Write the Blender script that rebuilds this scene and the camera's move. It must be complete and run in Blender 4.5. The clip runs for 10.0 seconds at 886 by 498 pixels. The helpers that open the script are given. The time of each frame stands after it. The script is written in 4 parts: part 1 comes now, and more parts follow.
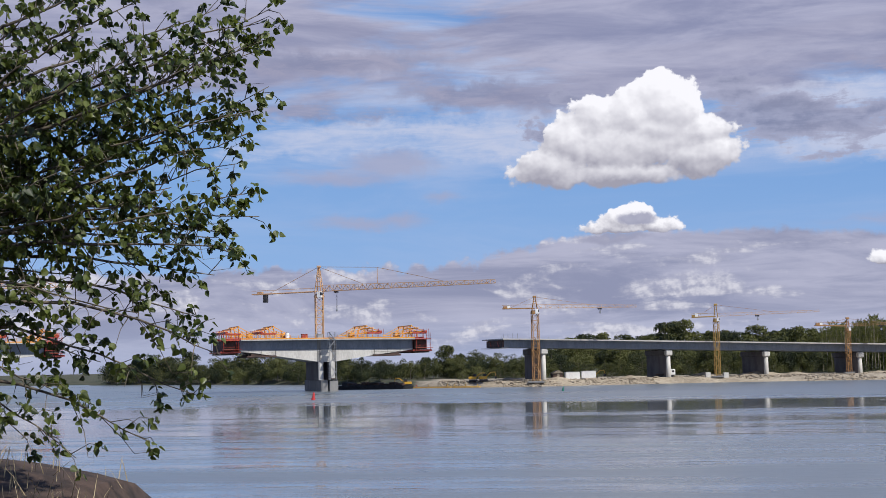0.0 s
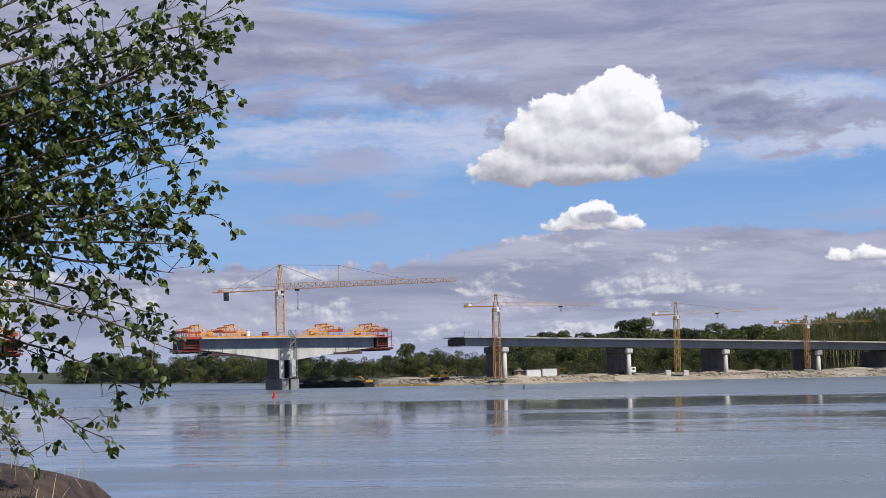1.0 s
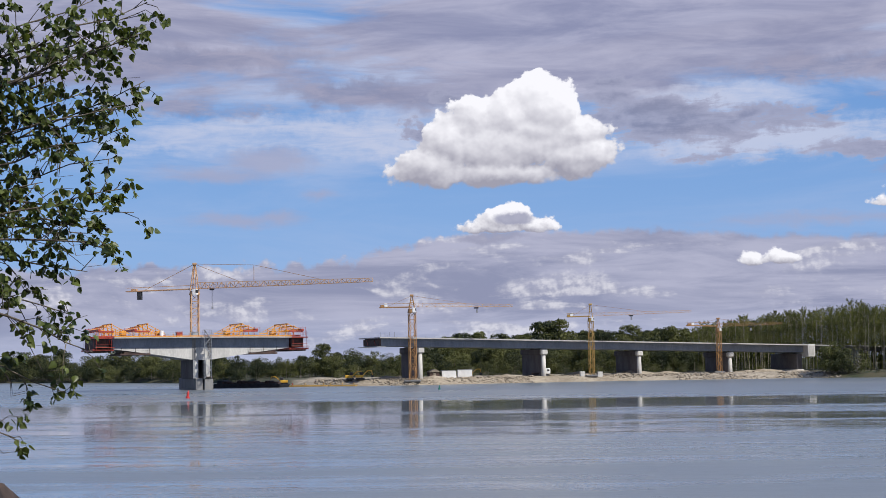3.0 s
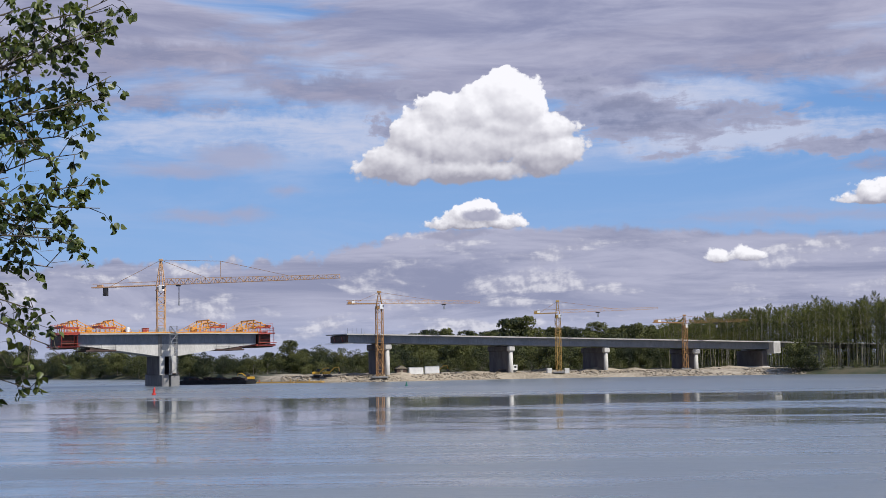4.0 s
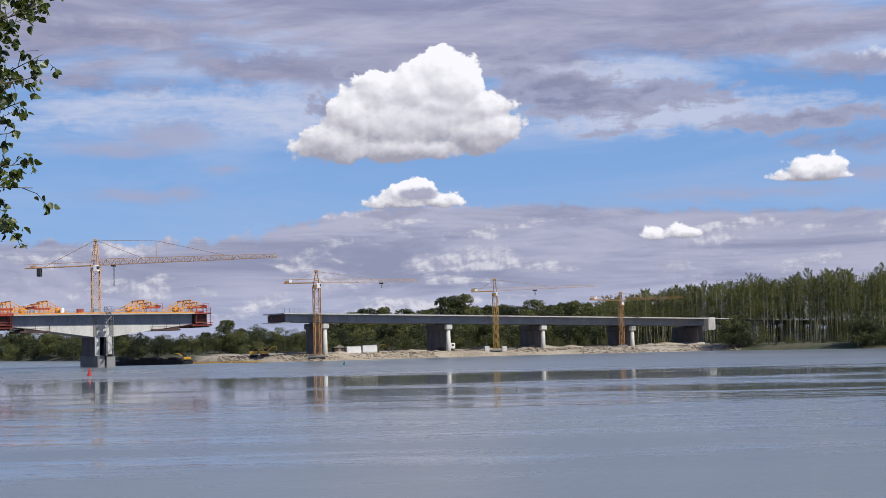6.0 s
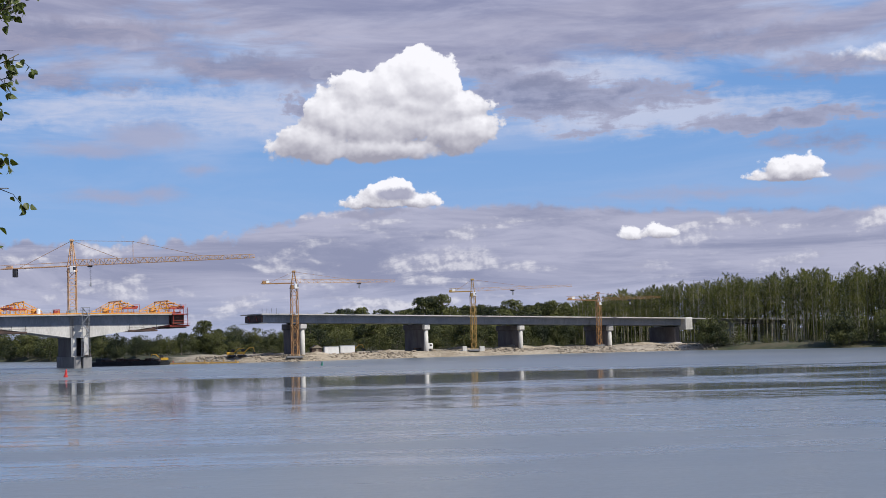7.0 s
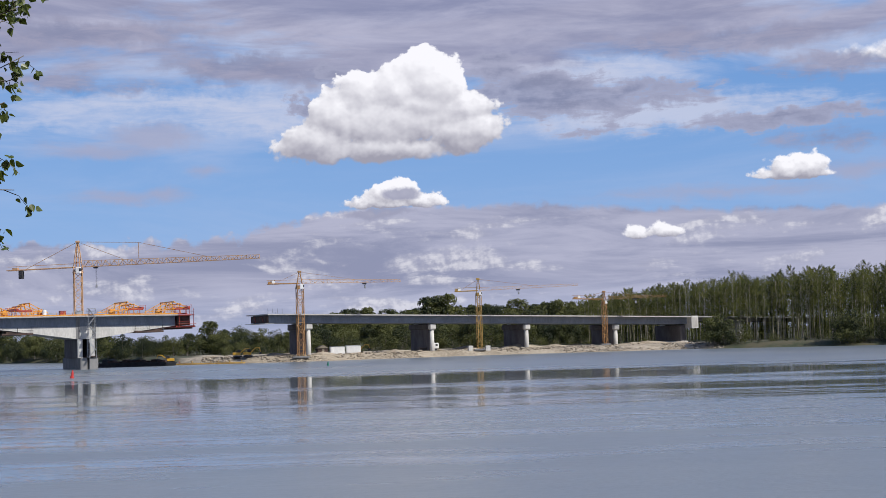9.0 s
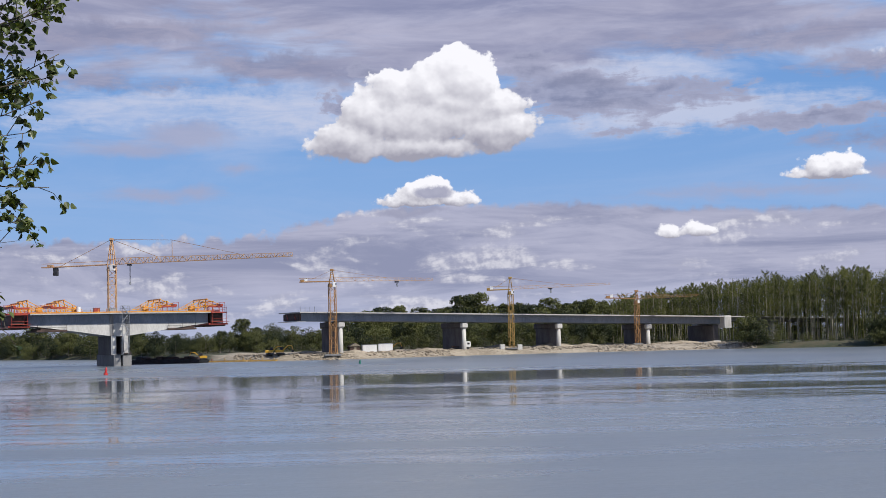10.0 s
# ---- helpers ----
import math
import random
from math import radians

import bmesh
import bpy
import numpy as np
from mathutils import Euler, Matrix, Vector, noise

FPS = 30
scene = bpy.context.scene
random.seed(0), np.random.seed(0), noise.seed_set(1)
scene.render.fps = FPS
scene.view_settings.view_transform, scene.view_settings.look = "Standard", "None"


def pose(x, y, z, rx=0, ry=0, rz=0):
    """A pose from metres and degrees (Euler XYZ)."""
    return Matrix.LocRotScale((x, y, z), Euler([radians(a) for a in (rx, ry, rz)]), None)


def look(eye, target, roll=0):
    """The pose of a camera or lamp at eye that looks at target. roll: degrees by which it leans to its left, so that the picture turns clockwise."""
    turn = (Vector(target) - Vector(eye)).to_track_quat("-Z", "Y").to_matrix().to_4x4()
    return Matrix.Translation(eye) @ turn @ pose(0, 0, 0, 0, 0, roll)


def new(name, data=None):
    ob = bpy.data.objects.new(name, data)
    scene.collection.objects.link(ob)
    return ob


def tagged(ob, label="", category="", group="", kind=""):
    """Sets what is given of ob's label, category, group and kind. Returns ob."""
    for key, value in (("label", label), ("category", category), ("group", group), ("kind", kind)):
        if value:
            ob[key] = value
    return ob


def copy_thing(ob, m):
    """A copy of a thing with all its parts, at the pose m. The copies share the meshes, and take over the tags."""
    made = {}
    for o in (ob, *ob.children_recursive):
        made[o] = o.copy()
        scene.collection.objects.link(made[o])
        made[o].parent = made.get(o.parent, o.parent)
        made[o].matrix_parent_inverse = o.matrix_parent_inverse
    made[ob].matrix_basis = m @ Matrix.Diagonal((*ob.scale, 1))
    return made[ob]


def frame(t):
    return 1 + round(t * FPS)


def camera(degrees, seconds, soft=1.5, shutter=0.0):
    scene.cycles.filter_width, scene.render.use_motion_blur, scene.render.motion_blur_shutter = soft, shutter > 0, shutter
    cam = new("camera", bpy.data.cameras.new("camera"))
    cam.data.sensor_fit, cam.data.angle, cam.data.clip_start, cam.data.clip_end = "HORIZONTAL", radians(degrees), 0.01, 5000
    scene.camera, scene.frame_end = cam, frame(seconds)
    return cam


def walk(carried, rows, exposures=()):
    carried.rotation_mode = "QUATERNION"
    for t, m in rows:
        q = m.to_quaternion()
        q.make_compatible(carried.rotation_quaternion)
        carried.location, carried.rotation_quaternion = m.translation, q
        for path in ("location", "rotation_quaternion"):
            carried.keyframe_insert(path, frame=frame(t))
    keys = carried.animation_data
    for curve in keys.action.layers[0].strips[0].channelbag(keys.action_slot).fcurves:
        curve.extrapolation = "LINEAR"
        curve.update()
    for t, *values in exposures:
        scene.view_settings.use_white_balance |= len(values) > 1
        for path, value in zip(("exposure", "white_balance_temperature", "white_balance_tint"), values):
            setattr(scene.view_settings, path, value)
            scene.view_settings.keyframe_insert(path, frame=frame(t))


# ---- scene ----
EYE = 6.13
SWING = [(0, -7.714, 4.472, -1.075), (0.5, -7.067, 4.465, -1.109), (1, -6.234, 4.369, -1.151), (1.5, -5.328, 4.328, -1.197),
         (2, -4.446, 4.350, -1.112), (2.5, -3.671, 4.354, -1.012), (4, -1.794, 4.189, -0.896), (4.5, -1.012, 3.887, -0.986),
         (5, -0.321, 3.554, -1.099), (5.5, 0.147, 3.339, -1.196), (7, 1.443, 3.315, -1.419), (7.5, 1.768, 3.404, -1.399),
         (8, 1.905, 3.476, -1.484), (8.5, 1.719, 3.413, -1.632), (9, 1.234, 3.305, -1.667), (9.5, 0.615, 3.274, -1.613),
         (10, 0.0, 3.283, -1.398)]
cam = camera(32.88, 10.0, soft=0.8)
walk(cam, [(t, pose(0, 0, EYE, 90 + pitch, 0, -yaw) @ pose(0, 0, 0, 0, 0, roll)) for t, yaw, pitch, roll in SWING])

# ---- world and sun ----
SUN_AZ, SUN_EL = 123.0, 46.0
scene.view_settings.exposure = 0.0


class Graph:
    """Short hand for building shader node trees."""

    def __init__(self, tree):
        self.tree, self.nodes, self.links = tree, tree.nodes, tree.links

    def node(self, kind, **props):
        n = self.nodes.new(kind)
        for key, value in props.items():
            setattr(n, key, value)
        return n

    def put(self, socket, value):
        if isinstance(value, bpy.types.NodeSocket):
            self.links.new(value, socket)
        else:
            socket.default_value = value

    def m(self, op, a, b=0.0, c=0.0, clamp=False):
        n = self.node("ShaderNodeMath", operation=op, use_clamp=clamp)
        for socket, value in zip(n.inputs, (a, b, c)):
            self.put(socket, value)
        return n.outputs[0]

    def add(self, *terms):
        out = terms[0]
        for t in terms[1:]:
            out = self.m("ADD", out, t)
        return out

    def mul(self, a, b):
        return self.m("MULTIPLY", a, b)

    def sub(self, a, b):
        return self.m("SUBTRACT", a, b)

    def vec(self, x, y, z=0.0):
        n = self.node("ShaderNodeCombineXYZ")
        for socket, value in zip(n.inputs, (x, y, z)):
            self.put(socket, value)
        return n.outputs[0]

    def ramp(self, x, lo, hi, a=0.0, b=1.0, smooth=True):
        n = self.node("ShaderNodeMapRange", interpolation_type="SMOOTHSTEP" if smooth else "LINEAR", clamp=True)
        for socket, value in zip(n.inputs, (x, lo, hi, a, b)):
            self.put(socket, value)
        return n.outputs[0]

    def noise(self, at, scale, detail=4.0, rough=0.55, warp=0.0, colour=False):
        n = self.node("ShaderNodeTexNoise", noise_dimensions="3D")
        self.put(n.inputs["Vector"], at)
        for name, value in (("Scale", scale), ("Detail", detail), ("Roughness", rough), ("Distortion", warp)):
            self.put(n.inputs[name], value)
        return n.outputs["Color" if colour else 0]

    def mix(self, f, a, b):
        n = self.node("ShaderNodeMix", data_type="RGBA")
        self.put(n.inputs[0], f)
        for socket, value in ((n.inputs[6], a), (n.inputs[7], b)):
            self.put(socket, value if isinstance(value, bpy.types.NodeSocket) else (*value, 1.0))
        return n.outputs[2]


def build_world():
    world = bpy.data.worlds.new("sky")
    scene.world = world
    world.use_nodes = True
    world.node_tree.nodes.clear()
    g = Graph(world.node_tree)
    sky = g.node("ShaderNodeTexSky", sky_type="NISHITA", sun_disc=False, sun_elevation=radians(SUN_EL),
                 sun_rotation=radians(SUN_AZ), air_density=1.0, dust_density=0.6, ozone_density=2.5)
    coord = g.node("ShaderNodeTexCoord").outputs["Generated"]
    xyz = g.node("ShaderNodeSeparateXYZ")
    g.put(xyz.inputs[0], coord)
    x, y, z = xyz.outputs
    z = g.m("ABSOLUTE", z)
    u = g.mul(g.m("ARCTAN2", x, y), 57.2958)          # bearing in degrees
    v = g.mul(g.m("ARCSINE", z), 57.2958)             # height in degrees
    k = 10.0                                          # the background's strength is 0.1

    def tint(r, gr, b):
        return (r * 0.985 * k, gr * k, b * 1.035 * k)
    deep = g.mix(g.ramp(v, 14.0, 50.0), tint(0.145, 0.325, 0.70), tint(0.045, 0.13, 0.36))
    blue = g.mix(0.75, sky.outputs[0], deep)
    blue = g.mix(g.ramp(v, 11.0, 2.0, 0.0, 0.42), blue, tint(0.335, 0.51, 0.81))
    # thin white veil
    veil = g.noise(g.vec(g.mul(u, 0.06), g.mul(v, 0.42), 3.0), 1.0, 6.0, 0.6, 0.6)
    veil_amount = g.mul(g.ramp(veil, 0.40, 0.66), g.mul(g.ramp(v, 6.2, 9.0, 0.20, 0.85), g.ramp(v, 18.0, 30.0, 1.0, 0.3)))
    out = g.mix(veil_amount, blue, tint(0.51, 0.565, 0.74))
    # broad lilac-grey sheet, thick above eleven degrees
    sheet = g.noise(g.vec(g.mul(u, 0.075), g.mul(v, 0.38), 11.0), 1.0, 7.0, 0.56, 0.5)
    height = g.add(g.ramp(v, 9.2, 11.6, -0.22, 0.11), g.ramp(v, 17.0, 32.0, 0.0, -0.24))
    sheet_amount = g.ramp(g.add(sheet, height), 0.42, 0.56)
    sheet_tone = g.noise(g.vec(g.mul(u, 0.16), g.mul(v, 0.9), 5.0), 1.0, 6.0, 0.62, 0.4)
    sheet_colour = g.mix(g.ramp(sheet_tone, 0.3, 0.72), tint(0.275, 0.28, 0.41), tint(0.48, 0.47, 0.59))
    out = g.mix(g.mul(sheet_amount, 0.92), out, sheet_colour)

    def billow(scale, seed, du, dv):
        """Cauliflower lumps, here and a step towards the sun."""
        def lumps(a, b):
            total = None
            for step, weight in ((1.0, 1.0), (2.3, 0.50), (5.1, 0.26), (11.0, 0.12)):
                n = g.node("ShaderNodeTexVoronoi", voronoi_dimensions="2D", feature="SMOOTH_F1")
                g.put(n.inputs["Vector"], g.vec(g.add(a, seed * step), g.mul(b, 1.15)))
                g.put(n.inputs["Scale"], scale * step)
                g.put(n.inputs["Smoothness"], 0.35)
                term = g.mul(n.outputs["Distance"], -weight)
                total = term if total is None else g.add(total, term)
            return g.add(total, 0.78)
        return lumps(u, v), lumps(g.add(u, du), g.add(v, dv)), du, dv

    def blobs(items, uu, vv, blend=0.24):
        best = None
        for cu, cv, a, b in items:
            du = g.m("DIVIDE", g.sub(uu, cu), a)
            dv = g.m("DIVIDE", g.sub(vv, cv), b)
            d = g.sub(1.0, g.m("SQRT", g.add(g.mul(du, du), g.mul(dv, dv))))
            d = g.mul(d, min(a, b))
            best = d if best is None else g.m("SMOOTH_MAX", best, d, blend)
        return best
    # shared jitter of the bearings, so that outlines are ragged
    j1 = g.noise(g.vec(u, v, 1.7), 0.9, 6.0, 0.6)
    j2 = g.noise(g.vec(u, v, 8.3), 0.9, 6.0, 0.6)
    uj, vj = g.add(u, g.mul(g.sub(j1, 0.5), 1.1)), g.add(v, g.mul(g.sub(j2, 0.5), 0.8))
    uw, vw = g.add(u, g.mul(g.sub(j1, 0.5), 3.6)), g.add(v, g.mul(g.sub(j2, 0.5), 1.3))
    streak = g.noise(g.vec(g.mul(u, 0.45), g.mul(v, 2.0), 6.6), 1.0, 7.0, 0.65, 0.5)
    # bright veils on both sides of the great cloud
    pale = blobs(((9.5, 8.15, 7.5, 0.75), (-8.0, 9.05, 6.0, 0.55), (-12.0, 8.3, 5.0, 0.2), (7.0, 9.7, 4.0, 0.6), (-5.0, 8.2, 2.5, 0.5)), uw, vw, 0.6)
    out = g.mix(g.mul(g.ramp(g.add(pale, g.mul(g.sub(streak, 0.5), 1.4)), -0.25, 0.55), 0.8), out, tint(0.585, 0.615, 0.75))
    # soft dark bands high up
    bands = blobs(((-6.6, 10.35, 3.0, 0.55), (-13.2, 9.75, 1.9, 0.35), (-10.0, 9.55, 0.9, 0.16), (12.5, 10.7, 4.5, 0.5), (-3.2, 10.0, 1.3, 0.3), (16.5, 9.6, 2.5, 0.4),
                   (-12.0, 11.6, 5.0, 0.5), (15.8, 6.9, 1.6, 0.25)), uw, vw, 0.4)
    out = g.mix(g.mul(g.ramp(g.add(bands, g.mul(g.sub(streak, 0.5), 0.9)), -0.22, 0.30), 0.85), out, g.mix(g.ramp(streak, 0.35, 0.65), tint(0.25, 0.265, 0.395), tint(0.36, 0.35, 0.465)))
    # dark ragged shreds beside the great cloud
    shreds = blobs(((5.4, 9.45, 2.0, 0.40), (6.0, 8.8, 2.3, 0.55), (8.6, 9.05, 1.8, 0.32), (3.6, 10.45, 1.0, 0.28), (10.9, 8.95, 0.9, 0.14), (4.8, 8.35, 1.2, 0.28),
                    (14.4, 7.75, 2.1, 0.30), (16.5, 7.9, 1.2, 0.22), (12.6, 7.55, 1.4, 0.12), (7.0, 7.65, 0.8, 0.13), (8.3, 8.3, 0.7, 0.12), (-2.9, 10.1, 0.8, 0.28), (-3.6, 8.9, 0.7, 0.4), (4.2, 9.3, 1.5, 0.5), (4.6, 8.9, 1.6, 0.5), (3.4, 9.9, 0.9, 0.3), (9.6, 8.6, 1.5, 0.2)),
                   uw, vw, 0.3)
    shreds = g.add(shreds, g.mul(g.sub(streak, 0.5), 1.1))
    out = g.mix(g.mul(g.ramp(shreds, -0.14, 0.08), 0.92), out, g.mix(g.ramp(shreds, 0.0, 0.5), tint(0.37, 0.38, 0.51), tint(0.235, 0.25, 0.37)))
    # soft small wisps over the blue
    wisps = blobs(((-9.7, 7.7, 1.7, 0.45), (-11.6, 7.2, 1.9, 0.24), (-10.9, 5.5, 1.5, 0.22), (-9.3, 5.6, 0.7, 0.25), (11.5, 5.1, 3.0, 0.18),
                   (16.8, 5.7, 1.4, 0.3), (-7.8, 6.5, 0.5, 0.16)), uj, vj)
    out = g.mix(g.mul(g.ramp(g.add(wisps, g.mul(g.sub(streak, 0.5), 0.5)), -0.22, 0.25), 0.72), out, tint(0.39, 0.395, 0.53))
    # long bank of cloud above the horizon: heaped in the west, smooth and streaked in the east
    small = billow(0.95, 2.0, 0.10, 0.16)
    west = g.ramp(u, 5.0, -3.0)
    edge = g.add(3.75, g.mul(g.ramp(u, -9.0, -1.0), 1.25), g.mul(g.ramp(u, 1.0, 16.0), -0.65), g.mul(g.sub(j1, 0.5), 1.0), g.mul(g.mul(small[0], 0.35), west))
    bank = g.ramp(g.sub(edge, v), -0.10, 0.22)
    bank_tone = g.noise(g.vec(g.mul(u, 0.14), g.mul(v, 0.95), 4.4), 1.0, 7.0, 0.62, 0.5)
    bank_colour = g.mix(g.ramp(bank_tone, 0.34, 0.66), tint(0.28, 0.29, 0.41), tint(0.47, 0.465, 0.58))
    bank_colour = g.mix(g.ramp(v, 2.4, 0.2, 0.0, 0.45), bank_colour, tint(0.42, 0.48, 0.66))
    out = g.mix(g.mul(bank, 0.94), out, bank_colour)
    # white heads within the bank
    heads = g.noise(g.vec(g.mul(u, 0.20), g.mul(v, 0.85), 9.1), 1.0, 7.0, 0.62, 0.4)
    heads = g.add(heads, g.mul(small[0], 0.05), g.mul(g.sub(west, 1.0), 0.05))
    heads_amount = g.mul(g.ramp(heads, 0.47, 0.62), g.mul(g.ramp(g.sub(edge, v), -0.05, 0.3), g.ramp(v, 0.3, 1.2)))
    facing = g.add(g.mul(g.sub(small[0], small[1]), 1.3), g.mul(g.sub(heads, 0.5), 2.6), 0.25)
    out = g.mix(g.mul(heads_amount, 0.75), out, g.mix(g.ramp(facing, 0.0, 1.0), tint(0.40, 0.405, 0.51), tint(0.78, 0.76, 0.80)))

    def cumulus(out, items, base, top, relief, amp, seed, soft=0.12, lean=0.0):
        here, there, du, dv = relief
        ragged = g.mul(g.sub(g.noise(g.vec(u, v, seed), 2.4, 6.0, 0.65), 0.5), amp * 0.75)
        floor_v = g.sub(v, g.mul(u, lean))
        d = g.add(blobs(items, uj, vj), g.mul(here, amp), ragged)
        d = g.sub(d, g.mul(g.ramp(floor_v, base + 0.35, base - 0.35), 0.9))
        beyond = g.add(blobs(items, g.add(uj, du), g.add(vj, dv)), g.mul(there, amp), ragged)
        rise = g.ramp(floor_v, base - 0.1, top, 0.0, 1.0, smooth=False)
        amount = g.ramp(d, 0.0, g.add(soft, g.mul(g.ramp(rise, 0.0, 0.35, 1.0, 0.0), soft * 1.6)))
        dome = lambda h: g.m("SQRT", g.add(g.m("MAXIMUM", h, 0.0), 0.03))
        tone = g.noise(g.vec(g.mul(u, 0.6), v, seed + 4.0), 0.8, 3.0)
        light = g.add(g.mul(rise, 0.74), g.mul(g.sub(dome(d), dome(beyond)), 0.42 / dv), g.mul(g.sub(tone, 0.5), 0.55), 0.07)
        shade = g.mix(g.ramp(light, -0.2, 1.0, smooth=False), tint(0.36, 0.35, 0.415), tint(0.97, 0.95, 0.97))
        return g.mix(amount, out, shade)
    large = billow(0.50, 5.5, 0.16, 0.26)
    out = cumulus(out, ((-0.6, 5.45, 1.3, 0.62), (-1.4, 5.15, 1.2, 0.45), (0.4, 5.15, 1.1, 0.42), (-0.7, 5.0, 1.9, 0.4)), 4.75, 6.1, small, 0.30, 3.3, 0.10)
    hole = blobs(((-0.30, 5.45, 0.75, 0.27), (-1.2, 4.70, 1.6, 0.22)), uj, vj)
    out = g.mix(g.mul(g.ramp(hole, -0.04, 0.10), 0.85), out, tint(0.34, 0.345, 0.46))
    out = cumulus(out, ((8.8, 3.6, 0.75, 0.42), (9.7, 3.6, 0.72, 0.45)), 3.3, 4.1, small, 0.22, 6.1, 0.12)
    out = cumulus(out, ((13.6, 5.55, 1.1, 0.36), (14.4, 5.8, 1.0, 0.66), (15.0, 5.9, 0.95, 0.70), (14.6, 5.5, 1.4, 0.3)), 5.3, 6.4, small, 0.26, 7.7, 0.12)
    out = cumulus(out, ((17.5, 10.0, 1.2, 0.45), (18.6, 9.8, 1.2, 0.6)), 9.4, 10.6, small, 0.30, 2.7, 0.5)
    out = cumulus(out, ((1.0, 9.75, 1.6, 1.25), (-0.3, 9.5, 1.3, 1.05), (-1.7, 9.35, 1.2, 1.05), (-2.7, 8.6, 1.3, 0.95), (2.3, 8.75, 1.0, 0.75), (-0.4, 8.4, 3.4, 1.1),
                        (-3.4, 7.45, 1.9, 0.8), (2.2, 7.75, 1.8, 0.8), (-1.0, 7.15, 4.1, 0.75), (0.6, 8.9, 1.8, 1.0)), 6.50, 10.6, large, 0.50, 1.1, 0.11, 0.05)
    back = g.node("ShaderNodeBackground")
    g.put(back.inputs[0], out)
    back.inputs[1].default_value = 0.1
    end = g.node("ShaderNodeOutputWorld")
    g.put(end.inputs[0], back.outputs[0])


build_world()
sun = new("sun", bpy.data.lights.new("sun", "SUN"))
sun.data.energy, sun.data.angle, sun.data.color = 5.0, radians(0.6), (1.0, 0.95, 0.88)
sun.matrix_world = look((0, 0, 0), (-math.sin(radians(SUN_AZ)) * math.cos(radians(SUN_EL)), -math.cos(radians(SUN_AZ)) * math.cos(radians(SUN_EL)),
                                    -math.sin(radians(SUN_EL))))


# ---- materials ----
def material(name, colours, scale=1.0, rough=0.8, metal=0.0, bump=0.15, fine=6.0, stretch=(1, 1, 1), vary=0.0, translucent=0.0):
    """A surface whose colour wanders between two tones at two scales, with fine relief."""
    mat = bpy.data.materials.new(name)
    mat.use_nodes = True
    g = Graph(mat.node_tree)
    shader = g.nodes["Principled BSDF"]
    at = g.node("ShaderNodeMapping")
    g.put(at.inputs["Vector"], g.node("ShaderNodeTexCoord").outputs["Object"])
    at.inputs["Scale"].default_value = stretch
    big = g.noise(at.outputs[0], scale, 5.0, 0.6)
    small = g.noise(at.outputs[0], scale * fine, 4.0, 0.6)
    f = g.ramp(g.add(g.mul(big, 0.65), g.mul(small, 0.35)), 0.36, 0.64)
    if vary:
        f = g.add(f, g.mul(g.sub(g.node("ShaderNodeObjectInfo").outputs["Random"], 0.5), vary))
    if translucent:
        f = g.add(f, g.mul(g.sub(g.node("ShaderNodeNewGeometry").outputs["Random Per Island"], 0.5), 0.8))
    g.put(shader.inputs["Base Color"], g.mix(f, *colours))
    g.put(shader.inputs["Roughness"], g.add(g.mul(small, 0.16), rough - 0.08))
    shader.inputs["Metallic"].default_value = metal
    if bump:
        b = g.node("ShaderNodeBump")
        b.inputs["Strength"].default_value = bump
        b.inputs["Distance"].default_value = 0.05
        g.put(b.inputs["Height"], small)
        g.put(shader.inputs["Normal"], b.outputs[0])
    if translucent:
        t = g.node("ShaderNodeBsdfTranslucent")
        g.put(t.inputs[0], g.mix(f, *[tuple(min(1, c * k) for c, k in zip(col, (1.5, 1.5, 0.7))) for col in colours]))
        both = g.node("ShaderNodeMixShader")
        both.inputs[0].default_value = translucent
        g.put(both.inputs[1], shader.outputs[0])
        g.put(both.inputs[2], t.outputs[0])
        g.put(g.nodes["Material Output"].inputs[0], both.outputs[0])
    return mat


